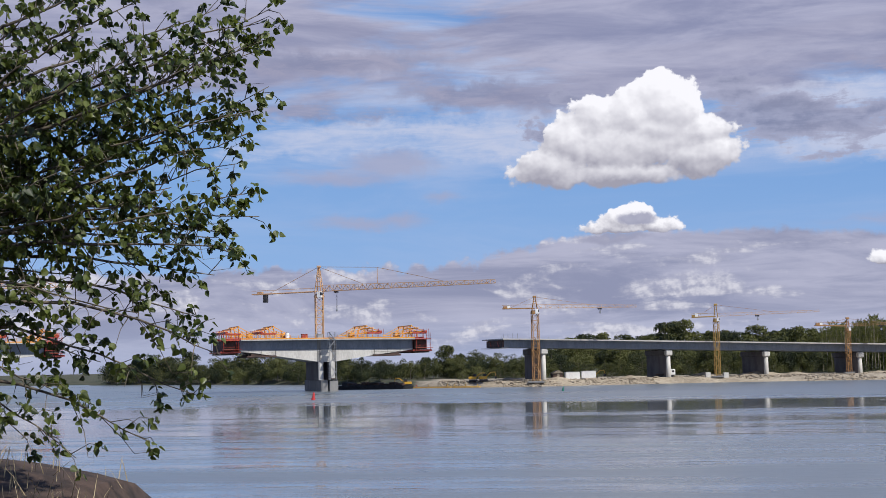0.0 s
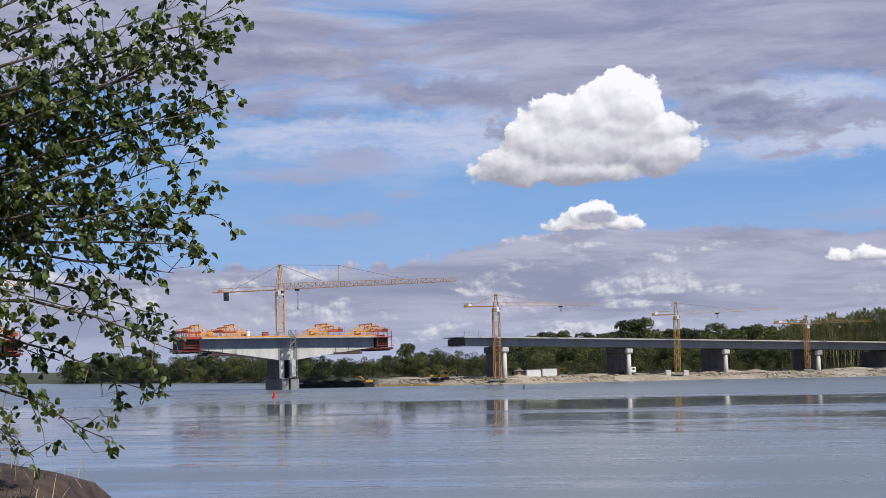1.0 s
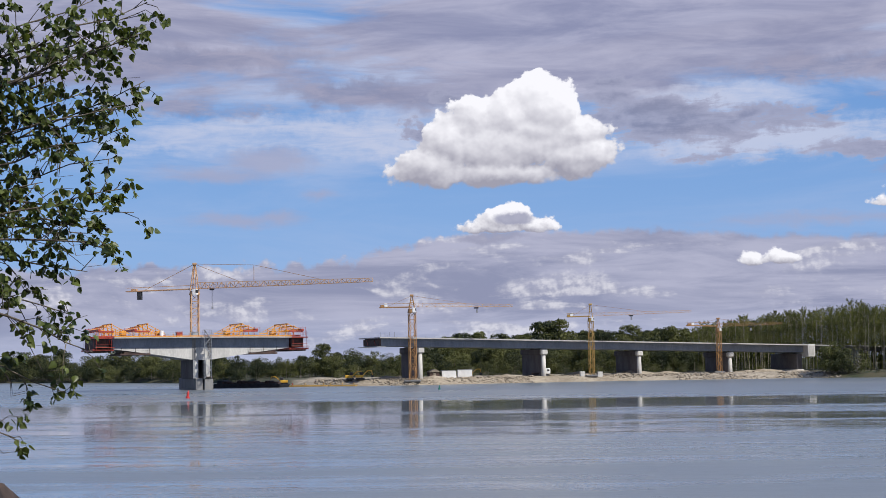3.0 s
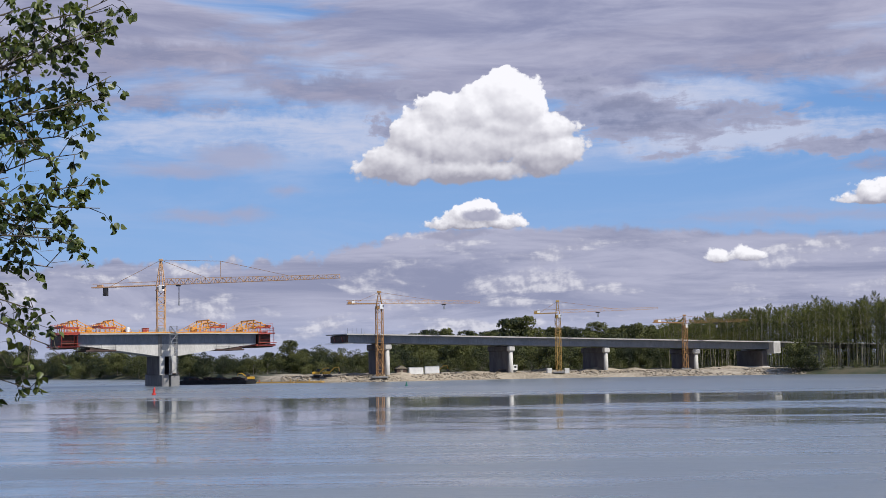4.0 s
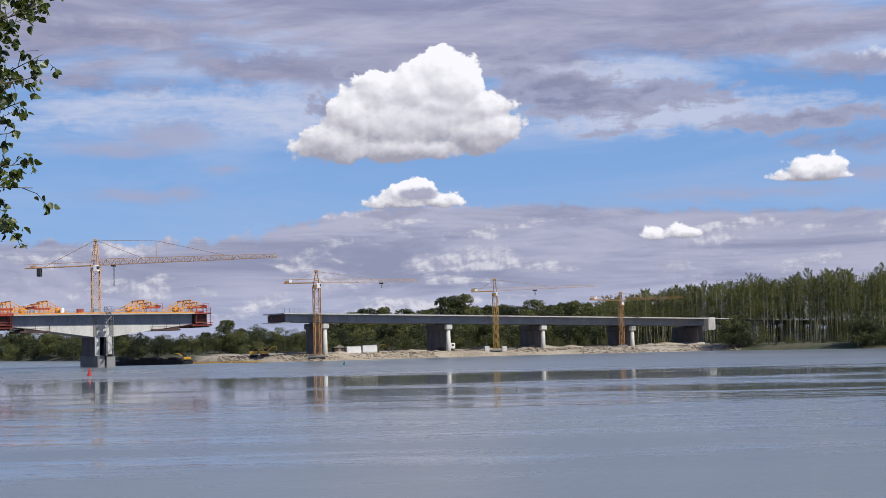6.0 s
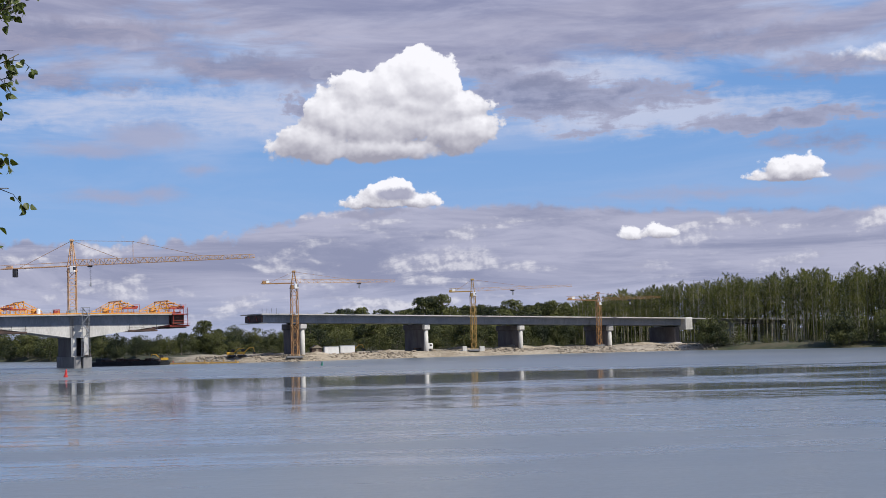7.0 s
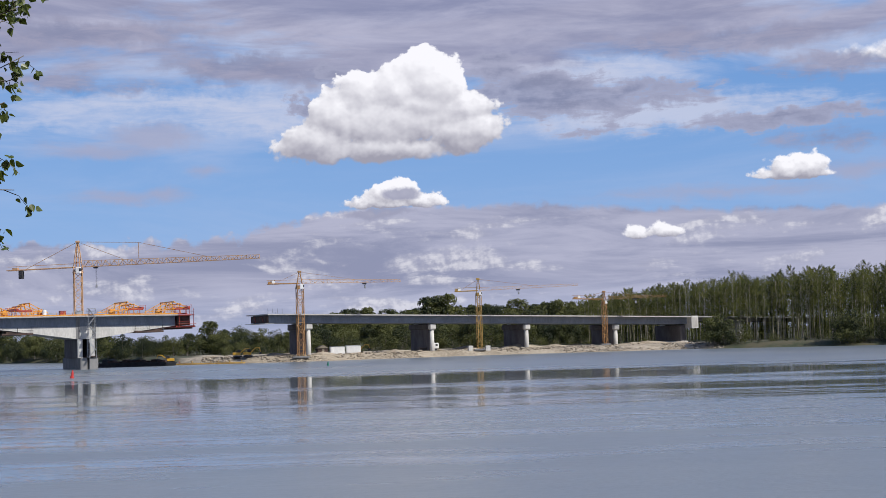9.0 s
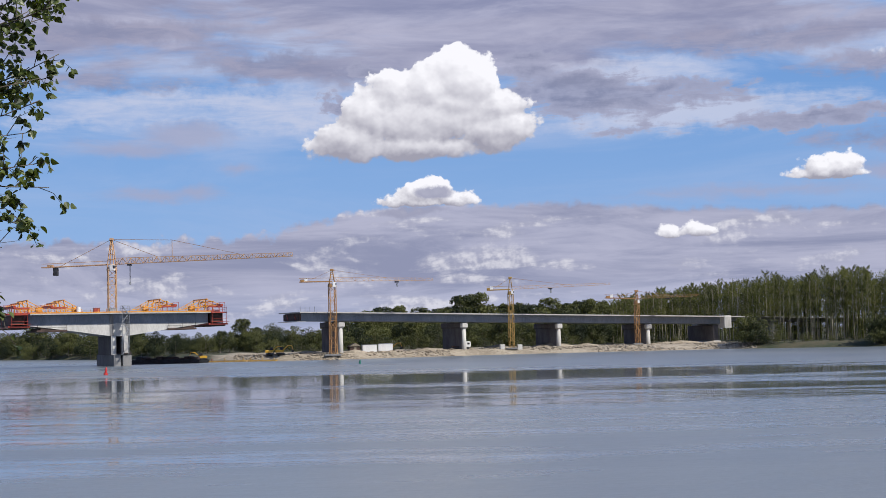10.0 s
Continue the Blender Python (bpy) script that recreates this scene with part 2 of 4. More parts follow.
def water_material():
    mat = bpy.data.materials.new("river water")
    mat.use_nodes = True
    g = Graph(mat.node_tree)
    shader = g.nodes["Principled BSDF"]
    at = g.node("ShaderNodeTexCoord").outputs["Object"]
    patch = g.noise(at, 0.012, 4.0, 0.55, 0.4)
    g.put(shader.inputs["Base Color"], g.mix(g.ramp(patch, 0.35, 0.65), (0.122, 0.146, 0.172), (0.160, 0.180, 0.192)))
    shader.inputs["IOR"].default_value = 1.33
    lane = g.node("ShaderNodeMapping")
    g.put(lane.inputs["Vector"], at)
    lane.inputs["Scale"].default_value = (0.22, 1.0, 1.0)
    xyz = g.node("ShaderNodeSeparateXYZ")
    g.put(xyz.inputs[0], at)
    lanes = g.add(g.mul(g.noise(lane.outputs[0], 0.025, 4.0, 0.6, 0.6), 0.55), g.mul(g.noise(lane.outputs[0], 0.11, 4.0, 0.65), 0.33), g.mul(g.noise(lane.outputs[0], 0.4, 3.0, 0.6), 0.12))
    breeze = g.add(g.ramp(xyz.outputs[1], 210.0, 330.0, 0.0, 0.19), g.ramp(xyz.outputs[1], 85.0, 150.0, 0.07, -0.03), g.ramp(xyz.outputs[0], -60.0, 90.0, -0.02, 0.035))
    calm = g.ramp(g.add(lanes, breeze), 0.45, 0.62, 0.12, 1.0)
    swell, chop, ripple = g.noise(at, 0.22, 2.0, 0.5), g.noise(at, 0.7, 2.0, 0.5), g.noise(at, 2.2, 3.0, 0.6)
    height = g.mul(g.add(g.mul(swell, 0.05), g.mul(chop, 0.045), g.mul(ripple, 0.022)), calm)
    b = g.node("ShaderNodeBump")
    b.inputs["Strength"].default_value = 1.0
    b.inputs["Distance"].default_value = 1.0
    g.put(b.inputs["Height"], height)
    g.put(shader.inputs["Normal"], b.outputs[0])
    g.put(shader.inputs["Roughness"], g.ramp(calm, 0.1, 1.0, 0.05, 0.30))
    return mat


WATER = water_material()
SAND = material("pale sand and rubble", ((0.20, 0.165, 0.12), (0.38, 0.33, 0.26)), 0.5, 0.95, bump=0.5, fine=7)
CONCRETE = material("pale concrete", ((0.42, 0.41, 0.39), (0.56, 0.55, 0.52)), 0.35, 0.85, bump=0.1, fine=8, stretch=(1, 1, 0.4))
# grey lowered so that the colour itself deepens faces out of the sun
PIER_CONCRETE = material("shade-darkened pier concrete", ((0.15, 0.15, 0.152), (0.235, 0.233, 0.23)), 0.4, 0.88, bump=0.12, stretch=(1, 1, 0.35))
# girder concrete with the deck overhang's shade put into its colour
WEB_SHADED = material("blue-grey shaded web concrete", ((0.165, 0.19, 0.235), (0.235, 0.265, 0.315)), 0.35, 0.85, bump=0.1, fine=8, stretch=(1, 1, 0.4))
# pier concrete darkened to paint in the shade of the side away from the sun
PIER_SHADED = material("dark shaded pier concrete", ((0.085, 0.078, 0.082), (0.145, 0.135, 0.138)), 0.4, 0.9, bump=0.12, stretch=(1, 1, 0.35))
DECK_EDGE = material("new concrete edge", ((0.34, 0.33, 0.31), (0.46, 0.445, 0.42)), 0.6, 0.85, bump=0.1)
CRANE_ORANGE = material("orange crane paint", ((0.26, 0.13, 0.045), (0.42, 0.24, 0.10)), 0.7, 0.5, bump=0.03)
CRANE_PALE = material("faded yellow crane paint", ((0.40, 0.22, 0.11), (0.56, 0.37, 0.22)), 0.7, 0.55, bump=0.03)
CRANE_YELLOW = material("ochre crane paint", ((0.27, 0.16, 0.04), (0.42, 0.27, 0.08)), 0.7, 0.55, bump=0.03)
TRAVELLER_ORANGE = material("bright orange steel paint", ((0.60, 0.22, 0.02), (0.74, 0.36, 0.06)), 0.8, 0.45, bump=0.03)
RED_STEEL = material("red steel paint", ((0.24, 0.028, 0.018), (0.40, 0.07, 0.04)), 0.8, 0.5, bump=0.05)
DARK_FORM = material("dark formwork", ((0.035, 0.025, 0.022), (0.09, 0.055, 0.045)), 0.8, 0.85)
GREY_STEEL = material("galvanised steel", ((0.32, 0.33, 0.34), (0.50, 0.51, 0.52)), 1.0, 0.45, 0.7, 0.03)
BLACK = material("black steel", ((0.012, 0.012, 0.014), (0.04, 0.04, 0.045)), 1.0, 0.6)
WHITE = material("white painted sheet", ((0.70, 0.70, 0.69), (0.82, 0.82, 0.80)), 0.6, 0.5, bump=0.03)
YELLOW = material("yellow machine paint", ((0.50, 0.27, 0.02), (0.62, 0.38, 0.05)), 1.0, 0.45, bump=0.03)
BARK = material("grey-brown bark", ((0.13, 0.11, 0.085), (0.26, 0.23, 0.18)), 3.0, 0.95, bump=0.5, stretch=(1, 1, 0.3))
PALE_BARK = material("pale poplar bark", ((0.22, 0.19, 0.145), (0.44, 0.40, 0.32)), 1.2, 0.9, bump=0.2, stretch=(1, 1, 0.3), vary=0.8)
WILLOW = material("willow foliage", ((0.011, 0.021, 0.006), (0.105, 0.112, 0.030)), 0.25, 0.75, bump=0, fine=4, vary=1.1, translucent=0.2)
POPLAR = material("poplar foliage", ((0.028, 0.038, 0.010), (0.180, 0.190, 0.050)), 0.25, 0.75, bump=0, fine=4, vary=0.6, translucent=0.25)


# ---- mesh helpers ----
def part(name, bm, mat, parent=None, label="", smooth=False):
    """Links a bmesh as one mesh object, under a thing or a part."""
    mesh = bpy.data.meshes.new(name)
    bm.normal_update()
    bm.to_mesh(mesh)
    bm.free()
    if mat:
        mesh.materials.append(mat)
    if smooth:
        for p in mesh.polygons:
            p.use_smooth = True
    ob = new(name, mesh)
    ob.parent = parent
    if label:
        tagged(ob, label)
    return ob


def box(bm, lo, hi, m=Matrix()):
    """A box between two corners."""
    corners = [bm.verts.new(m @ Vector((x, y, z))) for z in (lo[2], hi[2]) for x, y in ((lo[0], lo[1]), (hi[0], lo[1]), (hi[0], hi[1]), (lo[0], hi[1]))]
    for f in ((3, 2, 1, 0), (4, 5, 6, 7), (0, 1, 5, 4), (1, 2, 6, 5), (2, 3, 7, 6), (3, 0, 4, 7)):
        bm.faces.new([corners[i] for i in f])
    return bm


def soft_box(lo, hi, bevel=0.05):
    bm = box(bmesh.new(), lo, hi)
    bmesh.ops.bevel(bm, geom=list(bm.edges), offset=bevel, segments=1, affect="EDGES", clamp_overlap=True)
    return bm


def rod(bm, a, b, r0, r1=None, sides=4):
    """A bar between two points."""
    a, b = Vector(a), Vector(b)
    r1 = r0 if r1 is None else r1
    d = (b - a).normalized()
    side = d.orthogonal() if abs(d.z) > 0.98 else d.cross(Vector((0, 0, 1)))
    side.normalize()
    up = d.cross(side)
    rings = []
    for p, r in ((a, r0), (b, r1)):
        rings.append([bm.verts.new(p + (side * math.cos(q) + up * math.sin(q)) * r) for q in
                      (2 * math.pi * (i + 0.5) / sides for i in range(sides))])
    for i in range(sides):
        j = (i + 1) % sides
        bm.faces.new((rings[0][i], rings[0][j], rings[1][j], rings[1][i]))
    bm.faces.new(rings[0][::-1])
    bm.faces.new(rings[1])
    return bm


def prism(bm, outline, w0, w1):
    """An (x, z) outline drawn out along y from w0 to w1."""
    a = [bm.verts.new((x, w0, z)) for x, z in outline]
    b = [bm.verts.new((x, w1, z)) for x, z in outline]
    n = len(outline)
    for i in range(n):
        j = (i + 1) % n
        bm.faces.new((a[i], a[j], b[j], b[i]))
    bm.faces.new(a[::-1])
    bm.faces.new(b)
    bmesh.ops.recalc_face_normals(bm, faces=list(bm.faces))
    return bm


def thing(name, m, label, category, group="", kind=""):
    ob = new(name)
    ob.matrix_world = m
    return tagged(ob, label, category, group, kind)


# ---- land and water ----
SHORE = [(-4600, 2400), (-600, 1000), (-300, 740), (-182, 632), (-140, 583), (-96, 524), (-75, 455), (-54, 426.5), (-46, 424), (-31.5, 421.6),
         (-14, 430), (10, 441), (28, 446), (53, 447), (83, 449), (100, 436), (121, 423), (220, 380), (600, 250), (4600, -1200)]


def shore_y(x):
    for (x0, y0), (x1, y1) in zip(SHORE, SHORE[1:]):
        if x <= x1:
            return y0 + (y1 - y0) * (x - x0) / (x1 - x0)
    return SHORE[-1][1]


def land_z(x, y):
    far = y - shore_y(x)
    rough = noise.noise((x * 0.11, y * 0.11, 0.0)) * 0.5 + noise.noise((x * 0.4, y * 0.4, 2.0)) * 0.2
    if y < 120:
        # the bank under the camera, with a hump of bare earth beside it
        shelf = min(1.0, max(0.0, (-x - 4.2) / 2.6))
        z = 4.45 - max(0.0, y - 2.0 - 17.0 * shelf * shelf * (3 - 2 * shelf)) * 0.24 + rough * 0.1
        z += 0.66 * math.exp(-(((x + 8.3) / 2.3) ** 2 + ((y - 17.6) / 2.2) ** 2))
        return max(z, -2.5)
    if far < 0:
        return max(-2.5, far * 0.2)
    return min(1.7, 0.30 * far) + min(far, 12) / 12 * rough * 0.8 + min(1.0, max(0, far - 60) / 300)


def spread(dense, lo, hi, ends):
    out = list(np.arange(lo, hi + 0.01, dense))
    step = dense
    while out[-1] < ends[1]:
        step *= 1.35
        out.append(out[-1] + step)
    step = dense
    while out[0] > ends[0]:
        step *= 1.35
        out.insert(0, out[0] - step)
    return out


def sheet(xs, ys, height):
    bm = bmesh.new()
    grid = [[bm.verts.new((x, y, height(x, y))) for x in xs] for y in ys]
    for r0, r1 in zip(grid, grid[1:]):
        for i in range(len(xs) - 1):
            bm.faces.new((r0[i], r0[i + 1], r1[i + 1], r1[i]))
    return bm


def ground_material():
    """Grass and soil inland, pale sand along the building site's shore, bare earth on the near bank."""
    mat = bpy.data.materials.new("land")
    mat.use_nodes = True
    g = Graph(mat.node_tree)
    shader = g.nodes["Principled BSDF"]
    at = g.node("ShaderNodeTexCoord").outputs["Object"]
    xyz = g.node("ShaderNodeSeparateXYZ")
    g.put(xyz.inputs[0], at)
    wide, fine = g.noise(at, 0.12, 5.0, 0.6), g.noise(at, 1.4, 5.0, 0.65)
    grass = g.mix(g.ramp(g.add(g.mul(wide, 0.6), g.mul(fine, 0.4)), 0.38, 0.62), (0.022, 0.034, 0.011), (0.075, 0.066, 0.036))
    sand = g.mix(g.ramp(g.add(g.mul(wide, 0.4), g.mul(fine, 0.6)), 0.36, 0.62), (0.17, 0.14, 0.10), (0.40, 0.345, 0.265))
    # earth tone includes the shade of the tree over the near bank
    earth = g.mix(g.ramp(g.noise(at, 3.0, 6.0, 0.65), 0.35, 0.7), (0.020, 0.013, 0.010), (0.070, 0.044, 0.032))
    site = g.mul(g.ramp(g.add(xyz.outputs[0], g.mul(wide, 14.0)), -66.0, -58.0), g.ramp(g.add(xyz.outputs[0], g.mul(wide, 14.0)), 100.0, 92.0))
    site = g.mul(site, g.ramp(xyz.outputs[1], 510.0, 495.0))
    near = g.ramp(xyz.outputs[1], 200.0, 150.0)
    g.put(shader.inputs["Base Color"], g.mix(near, g.mix(site, grass, sand), earth))
    shader.inputs["Roughness"].default_value = 0.95
    b = g.node("ShaderNodeBump")
    b.inputs["Strength"].default_value = 0.5
    b.inputs["Distance"].default_value = 0.12
    g.put(b.inputs["Height"], fine)
    g.put(shader.inputs["Normal"], b.outputs[0])
    return mat


LAND_X = spread(4.0, -260, 260, (-4600, 4600))
LAND_Y = sorted(set(spread(0.5, -2, 26, (-700, 60))) | set(np.arange(150, 400, 50)) | set(spread(3.0, 402, 600, (401, 4600))))
LAND_X = sorted(set(LAND_X) | set(np.arange(-15.5, 1, 0.5)))
ground = tagged(part("ground", sheet(LAND_X, LAND_Y, land_z), ground_material(), smooth=True),
                "river banks with grass, pale sand and brown earth", "ground", kind="structure")
wide = [-4600, -1500, -500, 0, 500, 1500, 4600]
river = tagged(part("water", sheet(wide, [-200, 0, 200, 500, 1000, 2000, 4600], lambda x, y: 0.0), WATER),
               "calm grey-blue river with soft ripples and reflections", "water", kind="structure")

# ---- bridge ----
BRIDGE = pose(-88, 400, 0, 0, 0, 26.67)      # x along the deck, y across and away from the near web


def deck_z(s):
    """Height of the roadway along the bridge: level over the river, falling towards the bank."""
    if s < -5:
        return 14.2
    if s < 66:
        return 14.2 - 0.0242 * (s + 5) ** 2 / 142
    return 14.2 - 0.0242 * 35.5 - 0.0242 * (s - 66)


def along(s0, s1, step=4.0):
    n = max(1, round((s1 - s0) / step))
    return [s0 + (s1 - s0) * i / n for i in range(n + 1)]


def slab(s0, s1, w0, w1, top, depth):
    """A strip of deck that follows the roadway's fall; top and depth are measured down from it."""
    ss = along(s0, s1)
    outline = [(s, deck_z(s) - top) for s in ss] + [(s, deck_z(s) - top - depth) for s in reversed(ss)]
    return prism(bmesh.new(), outline, w0, w1)


def lattice(bm, a, b, width, depth, bays, r, up=Vector((0, 0, 1)), taper=1.0, triangular=False):
    """A lattice boom or mast from a to b: corner chords with zigzag braces."""
    a, b = Vector(a), Vector(b)
    d = (b - a).normalized()
    side = d.cross(up)
    side.normalize()
    top = side.cross(d)
    if triangular:
        corners = [side * (width / 2), side * (-width / 2), top * depth]
    else:
        corners = [side * (width / 2) + top * (depth / 2), side * (-width / 2) + top * (depth / 2),
                   side * (-width / 2) - top * (depth / 2), side * (width / 2) - top * (depth / 2)]
    at = lambda c, f: a.lerp(b, f) + c * (1 + (taper - 1) * f)
    for c in corners:
        rod(bm, at(c, 0), at(c, 1), r)
    n = len(corners)
    for i in range(bays):
        f0, f1 = i / bays, (i + 1) / bays
        for j in range(n):
            c0, c1 = corners[j], corners[(j + 1) % n]
            if (i + j) % 2:
                c0, c1 = c1, c0
            rod(bm, at(c0, f0), at(c1, f1), r * 0.6)
            rod(bm, at(corners[j], f1), at(corners[(j + 1) % n], f1), r * 0.5)
    return bm


def river_section():
    """The balanced cantilever on its twin-walled pier in the river."""
    root = thing("bridge_cantilever", BRIDGE, "pale concrete cantilever bridge section on a twin-wall river pier", "bridge")
    s0, s1, p0, p1 = -22.4, 26.0, -0.8, 3.7
    # box girder, haunched towards the pier, in cast segments with open joints
    cuts = along(s0, p0, 3.6) + along(p1, s1, 3.7)
    deep = lambda s: 3.0 + (3.15 if p0 <= s <= p1 else 3.15 * max(0.0, 1 - abs(s - (p0 if s < p0 else p1)) / 22.2) ** 1.08)
    for a, b in zip(cuts, cuts[1:]):
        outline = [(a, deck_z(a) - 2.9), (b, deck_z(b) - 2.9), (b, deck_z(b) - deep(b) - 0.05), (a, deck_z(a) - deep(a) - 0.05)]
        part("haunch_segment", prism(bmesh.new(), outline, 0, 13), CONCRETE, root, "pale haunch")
        # upper web: shade below the slab is painted in, down to 2.9 m
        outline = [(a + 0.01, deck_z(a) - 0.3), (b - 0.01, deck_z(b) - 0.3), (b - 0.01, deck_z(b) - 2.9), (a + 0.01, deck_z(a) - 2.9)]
        part("web_panel", prism(bmesh.new(), outline, 0.06, 12.94), WEB_SHADED, root, "web panel in painted blue-grey shade")
    part("deck_slab", slab(s0, s1, -2.35, 15.4, 0.0, 0.3), DECK_EDGE, root, "deck slab with wide overhangs")
    # lower part of the web is proud of the upper panel
    lip = [(s0 + 0.1, deck_z(s0) - 2.75)] + [(s, deck_z(s) - 2.85) for s in cuts[1:-1]] + [(s1 - 0.1, deck_z(s1) - 2.75)]
    lip += [(s, deck_z(s) - 2.95) for s in reversed(cuts)]
    part("web_ledge", prism(bmesh.new(), lip, -0.05, 0.02), CONCRETE, root)
    for s in (p0 + 0.1, p1 - 0.1):
        part("diaphragm", soft_box((s - 0.5, -0.12, deck_z(s) - 6.1), (s + 0.5, 0.2, deck_z(s) - 0.32), 0.04), PIER_CONCRETE, root)
    for a, b in ((-0.8, 0.45), (2.55, 3.7)):
        # walls carry painted shade, noses the pale sunlit tone
        part("pier_wall", soft_box((a, 0.2, 3.0), (b, 14.5, 8.08), 0.08), PIER_SHADED, root)
        part("pier_nose", soft_box((a - 0.05, -0.1, 3.0), (b + 0.05, 0.35, 8.08), 0.08), CONCRETE, root, "pale lit pier nose")
    part("pile_cap", soft_box((-0.4, -1.0, -2.2), (1.5, 18.0, 3.1), 0.12), PIER_CONCRETE, root)
    part("pile_cap", soft_box((1.9, -1.2, -2.2), (4.3, 18.0, 2.9), 0.12), PIER_CONCRETE, root)
    part("cap_link", soft_box((1.4, 0.2, -2.2), (2.0, 17.6, 2.5), 0.1), PIER_CONCRETE, root)
    part("working_platform", soft_box((1.0, -1.6, 3.2), (4.2, 0.4, 3.5), 0.05), DARK_FORM, root)
    # edge protection: posts, orange boards and rails on both edges
    for w in (-2.3, 15.3):
        for s in along(s0 + 0.3, s1 - 0.3, 2.2):
            part("edge_post", rod(bmesh.new(), (s, w, deck_z(s)), (s, w, deck_z(s) + 1.1), 0.05), TRAVELLER_ORANGE, root)
        for a, b in zip(cuts, cuts[1:]):
            part("edge_board", prism(bmesh.new(), [(a, deck_z(a) + 0.03), (b, deck_z(b) + 0.03), (b, deck_z(b) + 0.32), (a, deck_z(a) + 0.32)], w - 0.03, w + 0.03),
                 TRAVELLER_ORANGE, root)
            part("edge_rail", rod(bmesh.new(), (a, w, deck_z(a) + 1.05), (b, w, deck_z(b) + 1.05), 0.045), GREY_STEEL, root)
    return root


def form_traveller(s, facing, hung):
    """An orange carriage for casting segments; facing is the side of the free end. hung: with its red cradle below."""
    root = thing("form_traveller", BRIDGE @ pose(s, 0, deck_z(s)), "orange steel form traveller with red beams on the bridge deck", "form traveller", "form travellers")
    f = facing
    for w in (1.0, 7.0, 12.0):
        bm = bmesh.new()
        foot, knee, tip, tail = (0, w, 0.5), (0.6 * f, w, 3.5), (4.6 * f, w, 2.0), (-4.2 * f, w, 1.0)
        for a, b, r in ((tail, tip, 0.13), (foot, knee, 0.15), (knee, tip, 0.12), (knee, tail, 0.12), ((2.6 * f, w, 0.4), (2.4 * f, w, 3.0), 0.10),
                        ((-1.9 * f, w, 0.4), (-1.7 * f, w, 2.4), 0.10), ((-1.7 * f, w, 2.4), (0, w, 0.6), 0.07), ((2.4 * f, w, 3.0), (0, w, 0.6), 0.07)):
            rod(bm, a, b, r)
        part("side_truss", bm, TRAVELLER_ORANGE, root)
    for x, z in ((0.6 * f, 3.55), (2.5 * f, 2.9)):
        part("cross_beam", soft_box((x - 0.16, 0.2, z - 0.15), (x + 0.16, 12.8, z + 0.15), 0.04), TRAVELLER_ORANGE, root)
    part("front_beam", soft_box((4.2 * f - 0.4, -1.6, 1.5), (4.2 * f + 0.4, 14.4, 2.15), 0.04), RED_STEEL, root, "red front beam")
    part("rail_beam", soft_box((-4.4, 0.6, 0.02), (4.4, 1.4, 0.45), 0.04), RED_STEEL, root)
    part("rail_beam", soft_box((-4.4, 11.6, 0.02), (4.4, 12.4, 0.45), 0.04), RED_STEEL, root)
    part("side_beam", soft_box((min(0.4 * f, 4.4 * f), -1.75, 1.25), (max(0.4 * f, 4.4 * f), -1.4, 1.7), 0.04), RED_STEEL, root)
    part("winch", soft_box((-2.9 * f - 0.7, 2.0, 0.45), (-2.9 * f + 0.7, 4.4, 1.7), 0.12), TRAVELLER_ORANGE, root)
    for w in (-1.7, 4.0, 9.0, 14.0):
        bm = bmesh.new()
        rod(bm, (3.5 * f, w, 0.3), (3.5 * f, w, 2.6), 0.05)
        rod(bm, (5.0 * f, w, 0.3), (5.0 * f, w, 2.6), 0.05)
        rod(bm, (3.4 * f, w, 2.5), (5.1 * f, w, 2.5), 0.05)
        part("guard_rail", bm, RED_STEEL, root)
    if hung:
        lo, hi = sorted((0.9 * f, 5.4 * f))
        part("upper_gangway", soft_box((lo, -2.6, -0.35), (hi, 15.6, -0.1), 0.03), RED_STEEL, root, "red gangway")
        part("lower_cradle", soft_box((lo - 0.5, -1.8, -3.55), (hi + 0.5, 14.8, -3.1), 0.03), RED_STEEL, root, "red cradle beam")
        part("lower_gangway", soft_box((lo + 0.2, -2.4, -2.75), (hi + 0.6, -1.0, -2.6), 0.03), RED_STEEL, root)
        part("formwork_panel", soft_box((lo + 0.3, -0.9, -3.0), (hi - 0.8, 13.9, -0.4), 0.03), DARK_FORM, root, "dark formwork box")
        for w in (-2.3, 1.0, 12.0, 15.3):
            for x in (lo + 0.3, hi - 0.2):
                part("hanger", rod(bmesh.new(), (x, w, -3.4), (x, w, 1.6), 0.07), RED_STEEL, root)
        for z in (-2.1, -0.1, 0.45, 0.95):
            part("rail", rod(bmesh.new(), (lo, -2.55, z + 0.15), (hi, -2.55, z + 0.15), 0.05), RED_STEEL, root)
        bm = bmesh.new()
        for i in range(6):
            x = lo + (hi - lo) * (i + 0.5) / 6
            box(bm, (x - 0.12, -1.5, -3.95), (x + 0.12, 14.5, -3.6))
        part("cradle_joists", bm, DARK_FORM, root)
    return root


